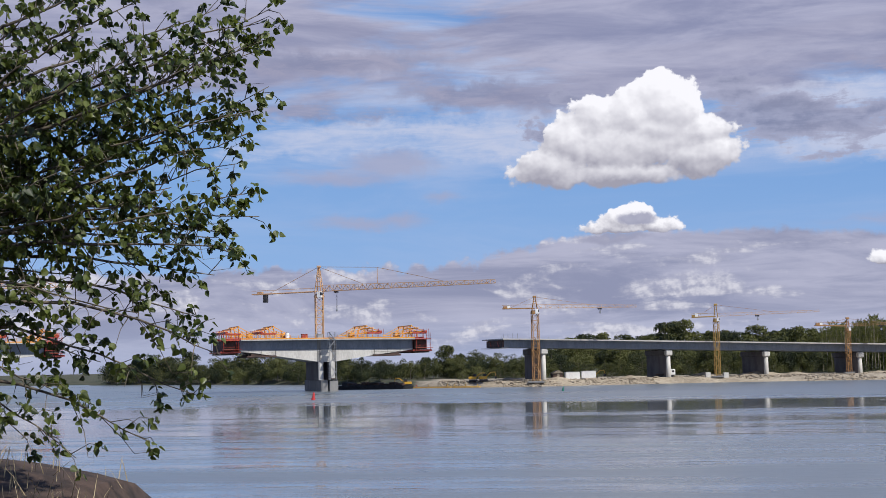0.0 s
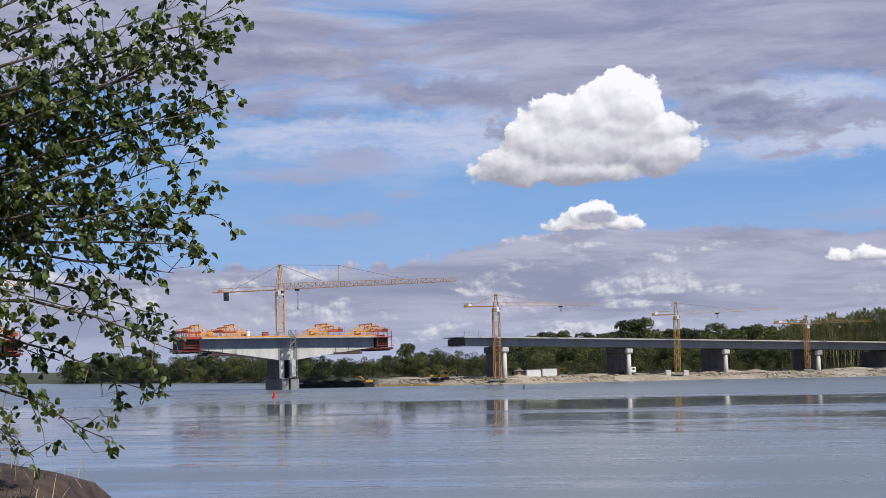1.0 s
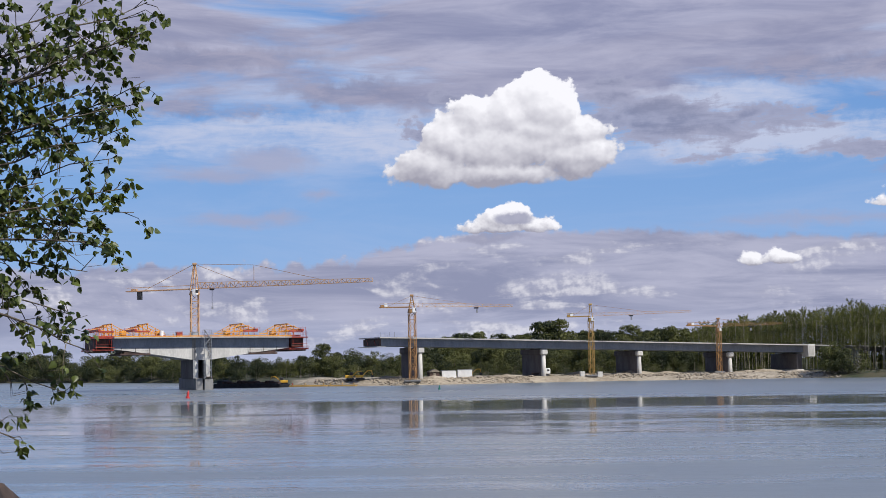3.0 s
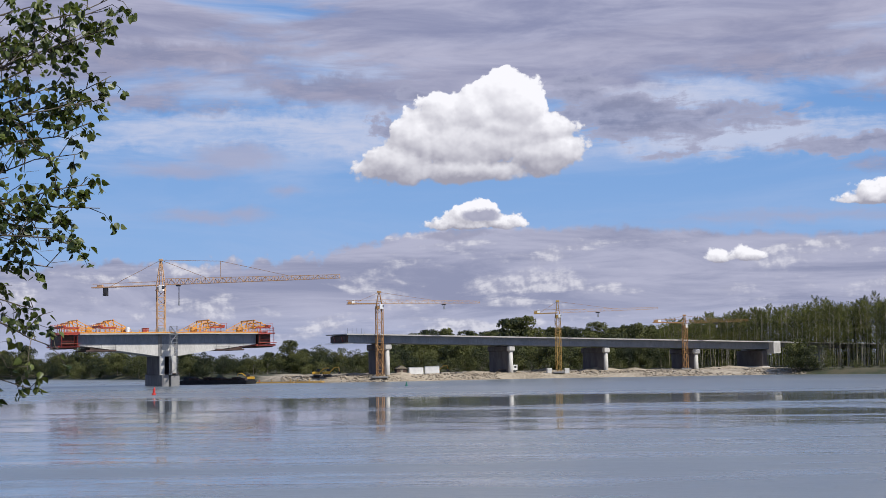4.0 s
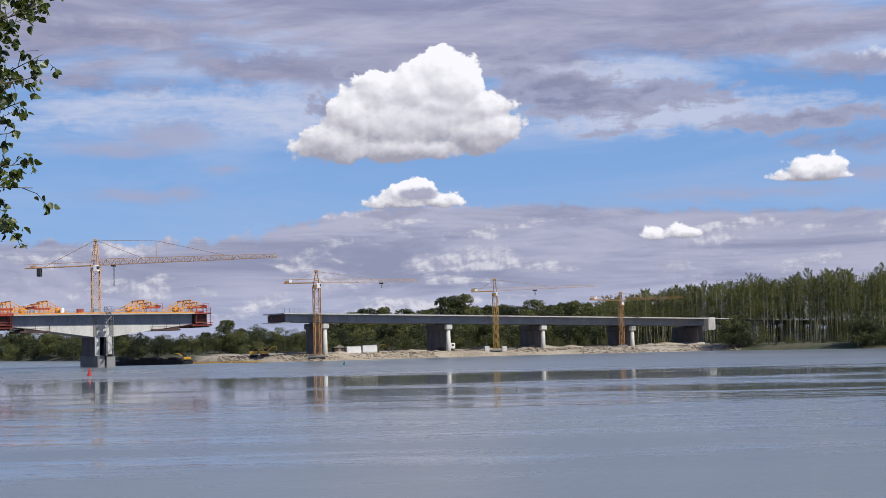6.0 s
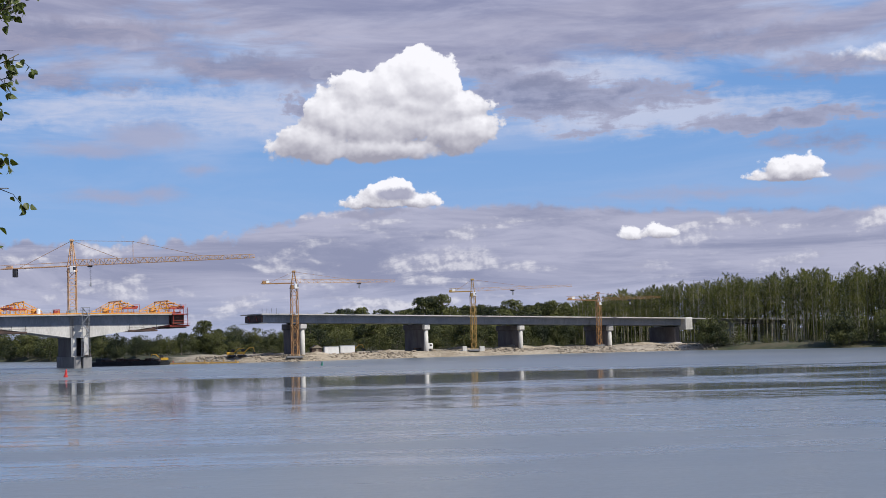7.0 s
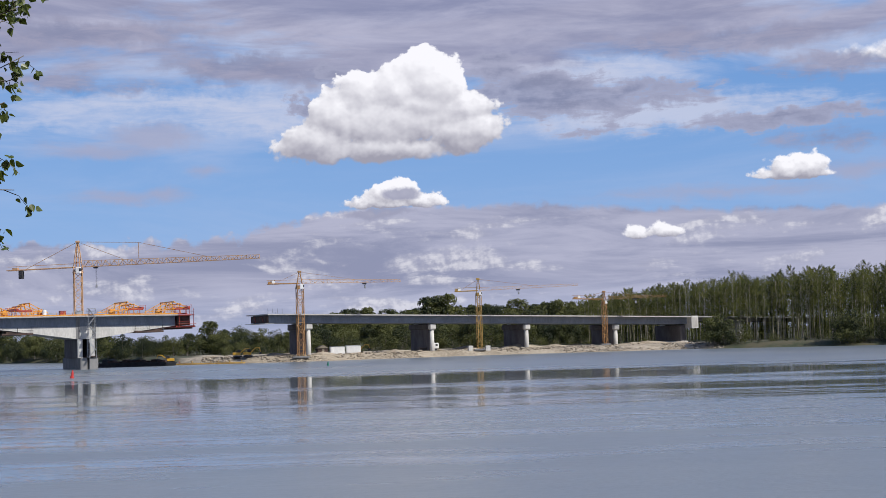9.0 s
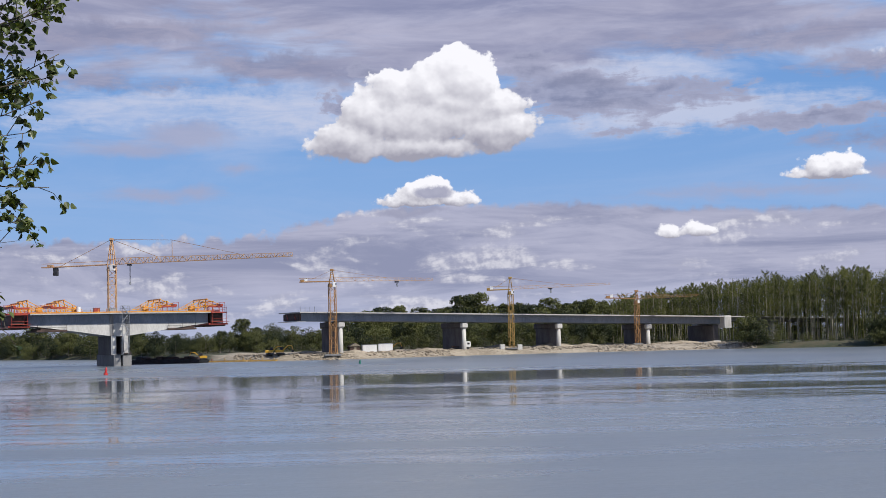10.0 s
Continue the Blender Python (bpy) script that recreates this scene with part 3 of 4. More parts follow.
def hanging_scaffold(s0, s1):
    """Dark working platform slung under the haunch."""
    m = (s0 + s1) / 2
    low = deck_z(m) - 4.75
    root = thing("hanging_scaffold", BRIDGE @ pose(m, 0, low), "dark working platform slung under the concrete haunch", "scaffold", "hanging scaffolds")
    half = (s1 - s0) / 2
    part("platform", soft_box((-half, -0.6, 0), (half, 13.4, 0.45), 0.04), DARK_FORM, root)
    part("shutter", soft_box((-half + 1.2, 0.2, 0.45), (half - 0.3, 12.8, 1.0), 0.04), DARK_FORM, root)
    for x in (-half + 0.3, 0, half - 0.3):
        for w in (-0.5, 13.3):
            part("hanger", rod(bmesh.new(), (x, w, 0.2), (x, w, 1.9), 0.06), BLACK, root)
    for w in (-0.55, 13.35):
        part("guard_rail", rod(bmesh.new(), (-half, w, 1.15), (half, w, 1.15), 0.04), BLACK, root)
    return root


def stair_tower():
    root = thing("stair_tower", BRIDGE @ pose(2.3, -2.6, 3.0), "grey scaffold stair tower with zigzag flights beside the pier", "stair tower")
    h = deck_z(2) - 3 + 1.8
    for x in (-0.95, 0.95):
        for w in (-0.75, 0.75):
            part("standard", rod(bmesh.new(), (x, w, 0), (x, w, h), 0.06), GREY_STEEL, root)
    levels = 6
    for i in range(levels):
        z0, z1 = h * i / levels, h * (i + 1) / levels
        a, b = (-0.85, 0.85) if i % 2 == 0 else (0.85, -0.85)
        bm = bmesh.new()
        for w in (-0.5, 0.2):
            rod(bm, (a, w, z0 + 0.1), (b, w, z1), 0.09)
        for k in range(8):
            q = (k + 0.5) / 8
            x, z = a + (b - a) * q, z0 + (z1 - z0) * q
            box(bm, (x - 0.12, -0.5, z), (x + 0.12, 0.2, z + 0.04))
        part("stair_flight", bm, GREY_STEEL, root)
        part("landing", soft_box((-1.0, -0.8, z1 - 0.05), (1.0, 0.8, z1 + 0.03), 0.01), GREY_STEEL, root)
        for w in (-0.75, 0.75):
            part("ledger", rod(bmesh.new(), (-0.95, w, z0 + 1.0), (0.95, w, z0 + 1.0), 0.04), GREY_STEEL, root)
    return root


def approach_section():
    root = thing("bridge_approach", BRIDGE, "grey concrete box-girder approach bridge on wall piers", "bridge")
    for a, b in zip([57] + [57 + 4.6 * i for i in range(1, 32)], [57 + 4.6 * i for i in range(1, 32)]):
        # whole web depth takes the painted overhang shade
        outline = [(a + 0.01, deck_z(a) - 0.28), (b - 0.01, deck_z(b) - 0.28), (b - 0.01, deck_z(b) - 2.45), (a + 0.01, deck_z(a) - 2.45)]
        part("girder_segment", prism(bmesh.new(), outline, 0, 12.6), WEB_SHADED, root)
    part("end_segment", slab(53.1, 56.99, 0.02, 12.58, 0.28, 2.2), WEB_SHADED, root, "newest segment in painted blue-grey shade")
    part("end_shutter", slab(52.6, 53.1, -0.1, 12.7, 0.5, 1.9), DARK_FORM, root, "dark shutter on the open end")
    for w in (2.6, 8.6):
        part("shutter_brace", rod(bmesh.new(), (52.5, w, deck_z(53) - 2.2), (52.5, w + 1.2, deck_z(53) - 0.7), 0.08), RED_STEEL, root)
    part("end_gangway", slab(51.4, 54, -1.6, 14.2, 2.6, 0.15), GREY_STEEL, root)
    part("deck_slab", slab(52.0, 199.5, -2.2, 14.8, 0.0, 0.28), DECK_EDGE, root)
    for i in range(30):
        a, b = 57 + i * 4.75, 57 + (i + 1) * 4.75
        part("parapet", prism(bmesh.new(), [(a, deck_z(a) - 0.30), (b - 0.03, deck_z(b) - 0.30), (b - 0.03, deck_z(b) + 0.03), (a, deck_z(a) + 0.03)], -2.32, -2.17), DECK_EDGE, root)
    for i, s in enumerate((65.4, 105.1, 137.9, 170.9)):
        top = deck_z(s) - 2.5
        # wall and head are coloured as if in shade
        part("pier_wall", soft_box((s - 0.5, 0.9, -1.0), (s + 0.5, 14.0, top - 1.5), 0.1), PIER_SHADED, root)
        part("pier_head", soft_box((s - 0.9, 1.2, top - 1.75), (s + 0.9, 14.4, top - 0.16), 0.2), PIER_SHADED, root)
        # rounded nose of the wall, in the sunlit tone: a tapering half-column under a flared block
        part("pier_nose", rod(bmesh.new(), (s, 0.75, -1.0), (s, 0.75, top - 1.6), 0.78, 0.60, 16), CONCRETE, root, "pale rounded pier nose", True)
        part("nose_block", soft_box((s - 1.05, -0.25, top - 1.85), (s + 1.05, 1.35, top - 0.2), 0.3), CONCRETE, root, "pale flared head block")
        for w in (1.6, 11.0):
            part("bearing", soft_box((s - 0.5, w - 0.5, top - 0.17), (s + 0.5, w + 0.5, top + 0.04), 0.02), GREY_STEEL, root)
    # the taller transition pier at the end
    z = deck_z(199)
    part("pier_wall", soft_box((196.6, 0.8, -1.0), (198.6, 15.0, z - 2.9), 0.12), PIER_SHADED, root)
    part("pier_footing", soft_box((196.2, 0.3, -1.0), (199.0, 15.5, 2.2), 0.1), CONCRETE, root)
    part("transition_block", soft_box((198.6, -2.5, z - 3.9), (201.4, 15.2, z + 0.12), 0.12), CONCRETE, root, "pale concrete transition block")
    part("block_recess", soft_box((199.0, -2.54, z - 3.5), (201.0, -2.4, z - 0.4), 0.03), DECK_EDGE, root)
    # plain girders on beyond it
    for a, b in ((201.7, 221), (221.05, 241), (241.05, 261), (261.05, 285), (285.05, 310), (310.05, 340)):
        part("far_girder", slab(a, b, 0.4, 12.0, 0.25, 1.25), PIER_CONCRETE, root)
        part("far_slab", slab(a, b, -1.4, 13.6, 0.0, 0.25), DECK_EDGE, root)
        part("far_pier", soft_box((b - 0.6, 0.5, -1.0), (b + 0.5, 11.5, deck_z(b) - 1.52), 0.1), CONCRETE, root)
    for s in along(52.2, 56.5, 1.3):
        part("end_post", rod(bmesh.new(), (s, -2.0, deck_z(s)), (s, -2.0, deck_z(s) + 1.5), 0.06), GREY_STEEL, root)
    for s in along(58, 196, 3.0):
        part("edge_post", rod(bmesh.new(), (s, 14.6, deck_z(s)), (s, 14.6, deck_z(s) + 1.0), 0.04), GREY_STEEL, root)
    return root


def tower_crane(x, y, base, turn_z, apex_z, mast, jib, back, paint, label, cat_head=True, boom=1.5, hook=0.25, arm=None):
    """jib and back: tips as (x, y, z) from the mast's axis."""
    root = thing("tower_crane", pose(x, y, base), label, "tower crane", "tower cranes")
    h = turn_z - base
    turn = radians(20)
    n = max(4, round(h / (mast * 1.15)))
    part("mast", lattice(bmesh.new(), (0, 0, 0.5), (0, 0, h - 1.6), mast, mast, n, mast * 0.072, up=Vector((math.cos(turn), math.sin(turn), 0))), paint, root)
    part("base_frame", soft_box((-mast * 1.3, -mast * 1.3, 0), (mast * 1.3, mast * 1.3, 0.5), 0.08), PIER_CONCRETE, root, "concrete base block")
    part("slewing_ring", rod(bmesh.new(), (0, 0, h - 1.6), (0, 0, h - 0.6), mast * 0.75, mast * 0.62, 12), paint, root)
    d = Vector((jib[0], jib[1], 0)).normalized()
    side = Vector((d.y, -d.x, 0))
    tip, tail = Vector((jib[0], jib[1], jib[2] - base)), Vector((back[0], back[1], back[2] - base))
    cab = part("cab", soft_box((-0.65, -0.6, -1.0), (0.85, 0.6, 0.9), 0.1), WHITE, root, "white operator's cab")
    cab.matrix_local = Matrix.Translation(d * 0.5 + side * (mast * 0.5) + Vector((0, 0, h - 0.9))) @ Matrix.Rotation(math.atan2(d.y, d.x), 4, "Z") @ Matrix.Scale(min(0.9, mast * 0.42), 4)
    part("cab_window", soft_box((0.5, -0.63, -0.3), (0.92, 0.63, 0.65), 0.02), BLACK, cab)
    apex = Vector((0, 0, apex_z - base))
    root_z = Vector((0, 0, h))
    part("jib", lattice(bmesh.new(), root_z + d * 0.6, tip, boom * 0.75, boom, max(8, round(tip.xy.length / 1.25)), boom * 0.062, taper=0.55, triangular=True), arm or paint, root)
    part("counter_jib", soft_box((0, -0.6, -0.16), (1, 0.6, 0.16), 0.05), paint, root).matrix_local = (
        Matrix.Translation(root_z) @ (tail - root_z).to_track_quat("X", "Z").to_matrix().to_4x4() @ Matrix.Diagonal(((tail - root_z).length, 1, 1, 1)))
    for s in (-0.6, 0.6):
        part("handrail", rod(bmesh.new(), root_z + side * s + Vector((0, 0, 1.0)), tail + side * s + Vector((0, 0, 1.0)), 0.05), paint, root)
    bm = bmesh.new()
    for a in (-0.45, 0.45):
        for b in (-0.45, 0.45):
            rod(bm, root_z + d * a * mast + side * b * mast - Vector((0, 0, 0.6)), apex + d * a * 0.35 + side * b * 0.35, mast * 0.07)
    for k in range(1, 5):
        q = k / 5
        w = 0.45 * (1 - q) * mast + 0.16 * q
        p = root_z.lerp(apex, q)
        for a, b in (((1, 1), (-1, 1)), ((1, -1), (-1, -1)), ((1, 1), (1, -1)), ((-1, 1), (-1, -1))):
            rod(bm, p + (d * a[0] + side * a[1]) * w, p + (d * b[0] + side * b[1]) * w, mast * 0.045)
    part("tower_head", bm, paint, root)
    part("head_cap", soft_box((-0.5, -0.5, -0.2), (0.5, 0.5, 0.35), 0.05), paint, root).location = apex
    bm = bmesh.new()
    up = lambda f: root_z.lerp(tip, f) + Vector((0, 0, boom * (1 - 0.45 * f)))
    strut = root_z.lerp(tip, 0.34) + Vector((0, 0, (apex_z - turn_z) * 0.86))
    if cat_head:
        for a, b in ((apex, strut), (strut, up(0.34)), (strut, up(0.72)), (apex, up(0.26)), (apex, tail.lerp(root_z, 0.25))):
            rod(bm, a, b, 0.075)
    else:
        for a, b in ((apex, up(0.55)), (apex, tail.lerp(root_z, 0.2))):
            rod(bm, a, b, 0.05)
    part("tie_bars", bm, CRANE_ORANGE, root)
    p = root_z.lerp(tail, 0.8)
    weight = part("counterweight", soft_box((-0.8, -0.7, -1.0), (0.8, 0.7, 1.0), 0.08), BLACK if cat_head else WHITE, root, "dark ballast slabs" if cat_head else "pale ballast block")
    weight.matrix_local = Matrix.Translation(p + Vector((0, 0, -1.3 if cat_head else 0.6))) @ Matrix.Rotation(math.atan2(d.y, d.x), 4, "Z") @ Matrix.Diagonal((0.75 if cat_head else 0.55, 0.8, 1.1 if cat_head else 0.5, 1))
    part("winch_house", soft_box((-0.8, -0.5, 0.15), (0.8, 0.5, 0.7), 0.08), paint, root).matrix_local = (
        Matrix.Translation(root_z.lerp(tail, 0.88)) @ Matrix.Rotation(math.atan2(d.y, d.x), 4, "Z"))
    p = root_z.lerp(tip, hook)
    trolley = part("trolley", soft_box((-0.6, -0.5, -0.55), (0.6, 0.5, -0.15), 0.05), BLACK, root)
    trolley.location = p
    drop = 5.0 if cat_head else 0.9
    bm = bmesh.new()
    for o in (-0.12, 0.12):
        rod(bm, p + d * (0.15 + o) + Vector((0, 0, -0.6)), p + d * (0.15 + o) + Vector((0, 0, -drop)), 0.04)
    part("hoist_rope", bm, BLACK, root)
    part("hook_block", soft_box((-0.25, -0.2, -0.8), (0.25, 0.2, 0.0), 0.08), GREY_STEEL, root).location = p + d * 0.15 + Vector((0, 0, -drop))
    return root


river_section()
form_traveller(-22.0, -1, True)
form_traveller(-12.5, -1, False)
form_traveller(12.2, 1, False)
form_traveller(25.2, 1, True)
hanging_scaffold(-20.5, -12.5)
hanging_scaffold(14.5, 22.5)
stair_tower()
approach_section()
tower_crane(-91.0, 411.6, deck_z(0), 27.7, 34.6, 2.1, (50.5, -9, 28.3), (-20, 3, 27.4), CRANE_PALE,
            "faded orange tower crane with a long jib above the river pier", boom=1.7, hook=0.1)
tower_crane(-31.7, 425.5, 1.0, 22.1, 25.3, 1.75, (28.5, 4, 21.9), (-9.2, -1, 22.1), CRANE_ORANGE, "orange tower crane with a white cab beside the bridge end", False, 1.1, 0.64, CRANE_PALE)
tower_crane(19.85, 449.0, 1.4, 19.3, 22.7, 1.3, (29.8, 0, 20.0), (-7.1, 0, 19.2), CRANE_YELLOW, "ochre tower crane on the sandy shore", False, 0.9, 0.4, CRANE_PALE)
tower_crane(60.2, 470.5, 1.7, 16.1, 18.4, 1.2, (20, 2, 16.5), (-10, -1, 16.5), CRANE_ORANGE, "small orange tower crane in front of the bridge piers", False, 0.8, 0.5)

# ---- trees ----
def leaf_quad(bm, p, normal, size, spin):
    """One small clump of leaves, a bent kite."""
    n = normal.normalized()
    a = n.orthogonal().normalized()
    a = a * math.cos(spin) + n.cross(a) * math.sin(spin)
    b = n.cross(a)
    vs = [bm.verts.new(p + a * size), bm.verts.new(p + b * size * 0.6 + n * size * 0.2), bm.verts.new(p - a * size * 0.8), bm.verts.new(p - b * size * 0.6 + n * size * 0.15)]
    bm.faces.new(vs)


def random_dir(rng):
    z = rng.uniform(-1, 1)
    q = rng.uniform(0, 2 * math.pi)
    r = math.sqrt(1 - z * z)
    return Vector((r * math.cos(q), r * math.sin(q), z))


def broad_tree(seed, height, width, leaves=3400, name="willow_tree", low=-0.04):
    """A rounded riverside tree: forked trunk and a crown of lobes with gaps between them."""
    rng = random.Random(seed)
    root = thing(name, Matrix(), "leafy green riverside tree with a rounded crown", "tree", "riverside trees")
    bm = bmesh.new()
    lobes = []
    for i in range(15):
        q = rng.uniform(0, 2 * math.pi)
        z = height * rng.uniform(0.18 + low, 0.88)
        r = width * 0.5 * rng.uniform(0.15, 0.85) * math.sqrt(max(0.05, 1 - ((z / height - 0.42) / 0.58) ** 2))
        size = width * rng.uniform(0.16, 0.30) * (1.15 - 0.5 * z / height)
        lobes.append((Vector((r * math.cos(q), r * math.sin(q), z)), size))
    lobes.append((Vector((rng.uniform(-0.1, 0.1) * width, 0, height * 0.9)), width * 0.13))
    top = Vector((rng.uniform(-0.04, 0.04) * height, 0, height * 0.5))
    rod(bm, (0, 0, -0.4), top, height * 0.024, height * 0.014, 7)
    for c, size in lobes:
        start = Vector((0, 0, 0)).lerp(top, rng.uniform(0.45, 1.0))
        rod(bm, start, c, height * 0.009, height * 0.003, 5)
    part("trunk", bm, BARK, root)
    bm = bmesh.new()
    total = sum(s * s for _, s in lobes)
    for c, size in lobes:
        for _ in range(int(leaves * size * size / total)):
            d = random_dir(rng)
            if d.z < -0.3 and rng.random() < 0.5:
                d.z = -d.z
            bulge = 0.72 + 0.42 * rng.random() + 0.25 * noise.noise(d * 2.3 + c)
            p = c + Vector((d.x, d.y, d.z * 0.85)) * size * bulge
            leaf_quad(bm, p, d + random_dir(rng) * 0.75, height * rng.uniform(0.012, 0.026) + 0.07, rng.uniform(0, 6.28))
    part("crown", bm, WILLOW, root)
    return root


def poplar_tree(seed, height, leaves=3000):
    """A plantation poplar: a slim pale stem, ascending branches and a narrow airy crown."""
    rng = random.Random(seed)
    root = thing("poplar_tree", Matrix(), "slim plantation poplar with a pale trunk and airy crown", "tree", "plantation poplars")
    bm = bmesh.new()
    lean = Vector((rng.uniform(-0.5, 0.5), rng.uniform(-0.5, 0.5), height))
    knees = [Vector((0, 0, -0.4))] + [lean * q + Vector((rng.uniform(-0.12, 0.12), rng.uniform(-0.12, 0.12), 0)) for q in (0.25, 0.5, 0.75, 0.97)]
    for i, (a, b) in enumerate(zip(knees, knees[1:])):
        rod(bm, a, b, 0.14 - 0.030 * i, 0.14 - 0.030 * (i + 1), 6)
    part("trunk", bm, PALE_BARK, root)
    twig, bm = bmesh.new(), bmesh.new()
    n = 40
    for i in range(n):
        q = 0.38 + 0.60 * (i + rng.random()) / n
        start = lean * q
        reach = (0.4 + 1.9 * math.sin(math.pi * min(1, (1.06 - q) / 0.74)) ** 0.8) * rng.uniform(0.6, 1.2)
        a = rng.uniform(0, 6.28)
        end = start + Vector((math.cos(a) * reach, math.sin(a) * reach, reach * rng.uniform(0.7, 1.5)))
        rod(twig, start, end, 0.035, 0.012, 3)
        for _ in range(int(leaves / n * (0.5 + q))):
            p = start.lerp(end, rng.uniform(0.25, 1.1)) + random_dir(rng) * rng.uniform(0.05, 0.55)
            leaf_quad(bm, p, random_dir(rng) + Vector((0, 0, 0.4)), rng.uniform(0.09, 0.17), rng.uniform(0, 6.28))
    tagged(part("branch_growth", twig, PALE_BARK, root), kind="stuff")
    part("crown", bm, POPLAR, root)
    return root


rng = random.Random(5)
BROAD = [broad_tree(20 + i, h, w) for i, (h, w) in enumerate(((9, 9), (8, 10), (11, 9), (7, 8.5), (12, 10), (10, 12)))]
TALL = [broad_tree(50 + i, h, w, 4200, "tall_tree", 0.1) for i, (h, w) in enumerate(((17, 12), (15, 11), (19, 13)))]
SHRUB = [broad_tree(70 + i, h, w, 900, "riverside_shrub", -0.12) for i, (h, w) in enumerate(((3.4, 5.0), (2.6, 4.4), (4.4, 5.5)))]
SLIM = [poplar_tree(90 + i, h) for i, h in enumerate((22.5, 24, 21, 23.2, 25))]
for ob in SHRUB:
    tagged(ob, "low dark green shrub at the water's edge", "shrub", "riverside shrubs")
for ob in TALL:
    tagged(ob, "tall dense broadleaf tree behind the bridge", "tree", "tall trees")
used = set()


def plant(kind, x, y, scale=1.0):
    ob = rng.choice(kind)
    m = pose(x, y, land_z(x, y) - 0.05, 0, 0, rng.uniform(0, 360))
    if ob.name not in used:
        used.add(ob.name)
        ob.matrix_world = m @ Matrix.Scale(scale, 4)
        return ob
    made = copy_thing(ob, m)
    made.scale = (scale,) * 3
    return made


# woods on the far bank, seen behind the river pier
for row, back in enumerate((2.5, 11, 24)):
    x = -265.0
    while x < -62:
        edge = shore_y(x) if x < -96 else 524 + (x + 96) * -0.2
        plant(BROAD, x + rng.uniform(-2, 2), edge + back + rng.uniform(-3, 3), rng.uniform(0.75, 1.2) * (0.85 + 0.12 * row) * (0.76 if x > -112 else 1.0))
        x += rng.uniform(4.5, 7.5)
# woods behind the site, under and beyond the deck
for row, back in enumerate((505, 516, 530)):
    x = -62.0
    while x < 70:
        tall = 0.72 if x < -40 else 0.85 if x < -5 else 1.0
        plant(BROAD, x + rng.uniform(-2, 2), back + max(0.0, x) * 0.28 + rng.uniform(-3, 3), rng.uniform(0.7, 1.1) * (tall + 0.08 * row))
        x += rng.uniform(5.0, 8.0)
# the far tree line above the deck
for back, lo, hi, step, size in ((575, -40, 8, 3.0, 0.72), (600, -24, 95, 3.6, 0.88), (575, 12, 95, 4.0, 0.88), (625, -34, 100, 3.4, 0.80)):
    x = lo
    while x < hi:
        plant(TALL, x + rng.uniform(-2, 2), back + rng.uniform(-6, 6), rng.uniform(0.85, 1.1) * size)
        x += rng.uniform(0.7, 1.3) * step
for x, y, s in ((6.5, 552, 1.12), (13, 556, 1.05), (9, 560, 1.0)):
    plant(TALL, x, y, s)
plant(TALL, -71.0, 532, 0.72)
for x, y, s in ((-66, 530, 0.75), (-50, 530, 0.8), (-46, 520, 0.8)):
    plant(BROAD, x, y, s)
# the poplar plantation on the bank
for row in range(6):
    x = 58.0 + row * 1.5 + rng.uniform(0, 3)
    while x < 190:
        y = max(shore_y(x) + 18, 522 - max(0.0, x - 88) * 1.7) + row * 6.0 + rng.uniform(-2.2, 2.2)
        if not (50 < x < 96 and y < 512):
            plant(SLIM, x + rng.uniform(-0.8, 0.8), y, rng.uniform(0.88, 1.05) * (0.70 if x < 74 else 0.76 if x < 88 else 0.82 if x < 104 else 0.89))
        x += rng.uniform(2.2, 3.8)


def far_woods():
    """The depth of the plantation: many stems and crowns too far back to be told apart."""
    rng = random.Random(31)
    bm = bmesh.new()
    for _ in range(1150):
        x = rng.uniform(62, 260)
        y = max(shore_y(x) + 18, 522 - max(0.0, x - 88) * 1.7) + rng.uniform(30, 95)
        z = land_z(x, y)
        h = rng.uniform(19, 24) * (0.66 if x < 76 else 0.76 if x < 90 else 0.85 if x < 104 else 0.93)
        rod(bm, (x, y, z - 0.3), (x + rng.uniform(-0.4, 0.4), y, z + h), 0.16, 0.04, 4)
        for _ in range(150):
            q = rng.random() ** 0.7
            p = Vector((x + rng.gauss(0, 1.0), y + rng.gauss(0, 1.0), z + q * h))
            leaf_quad(bm, p, random_dir(rng) + Vector((0, -0.5, 0.2)), rng.uniform(0.16, 0.36), rng.uniform(0, 6.28))
    return tagged(part("far_woods", bm, POPLAR), "deep green plantation woods behind the first rows", "woods", kind="stuff")


far_woods()
# shrubs along the plantation's edge
x = 92.0
while x < 200:
    plant(SHRUB, x, shore_y(x) + rng.uniform(4, 15), rng.uniform(0.35, 0.85))
    x += rng.uniform(1.4, 3.6)
for x, back, s in ((93, 4, 1.55), (96.5, 5, 1.6), (90, 6, 1.1), (124, 4, 1.6), (128, 5, 1.75), (132, 4, 1.5), (137, 4, 1.7), (142, 5, 1.6)):
    plant(SHRUB, x, shore_y(x) + back, s)
for x, back, s in ((89.5, 4, 0.85), (92.5, 5, 0.75), (121.5, 3, 0.8), (125.5, 4, 0.85), (135, 4, 0.85), (139.5, 4, 0.8)):
    plant(BROAD[2:3], x, shore_y(x) + back, s)
x = -60.0
while x < 90:
    plant(SHRUB, x, 488 + max(0.0, x) * 0.3 + rng.uniform(-3, 4), rng.uniform(0.6, 1.0))
    x += rng.uniform(4, 8)


# ---- the next cantilever, beyond the first, and its crane ----
copy_thing(bpy.data.objects["bridge_cantilever"], BRIDGE @ pose(-99, 0, 0))
copy_thing(bpy.data.objects["form_traveller.003"], BRIDGE @ pose(25.2 - 99, 0, 14.0))
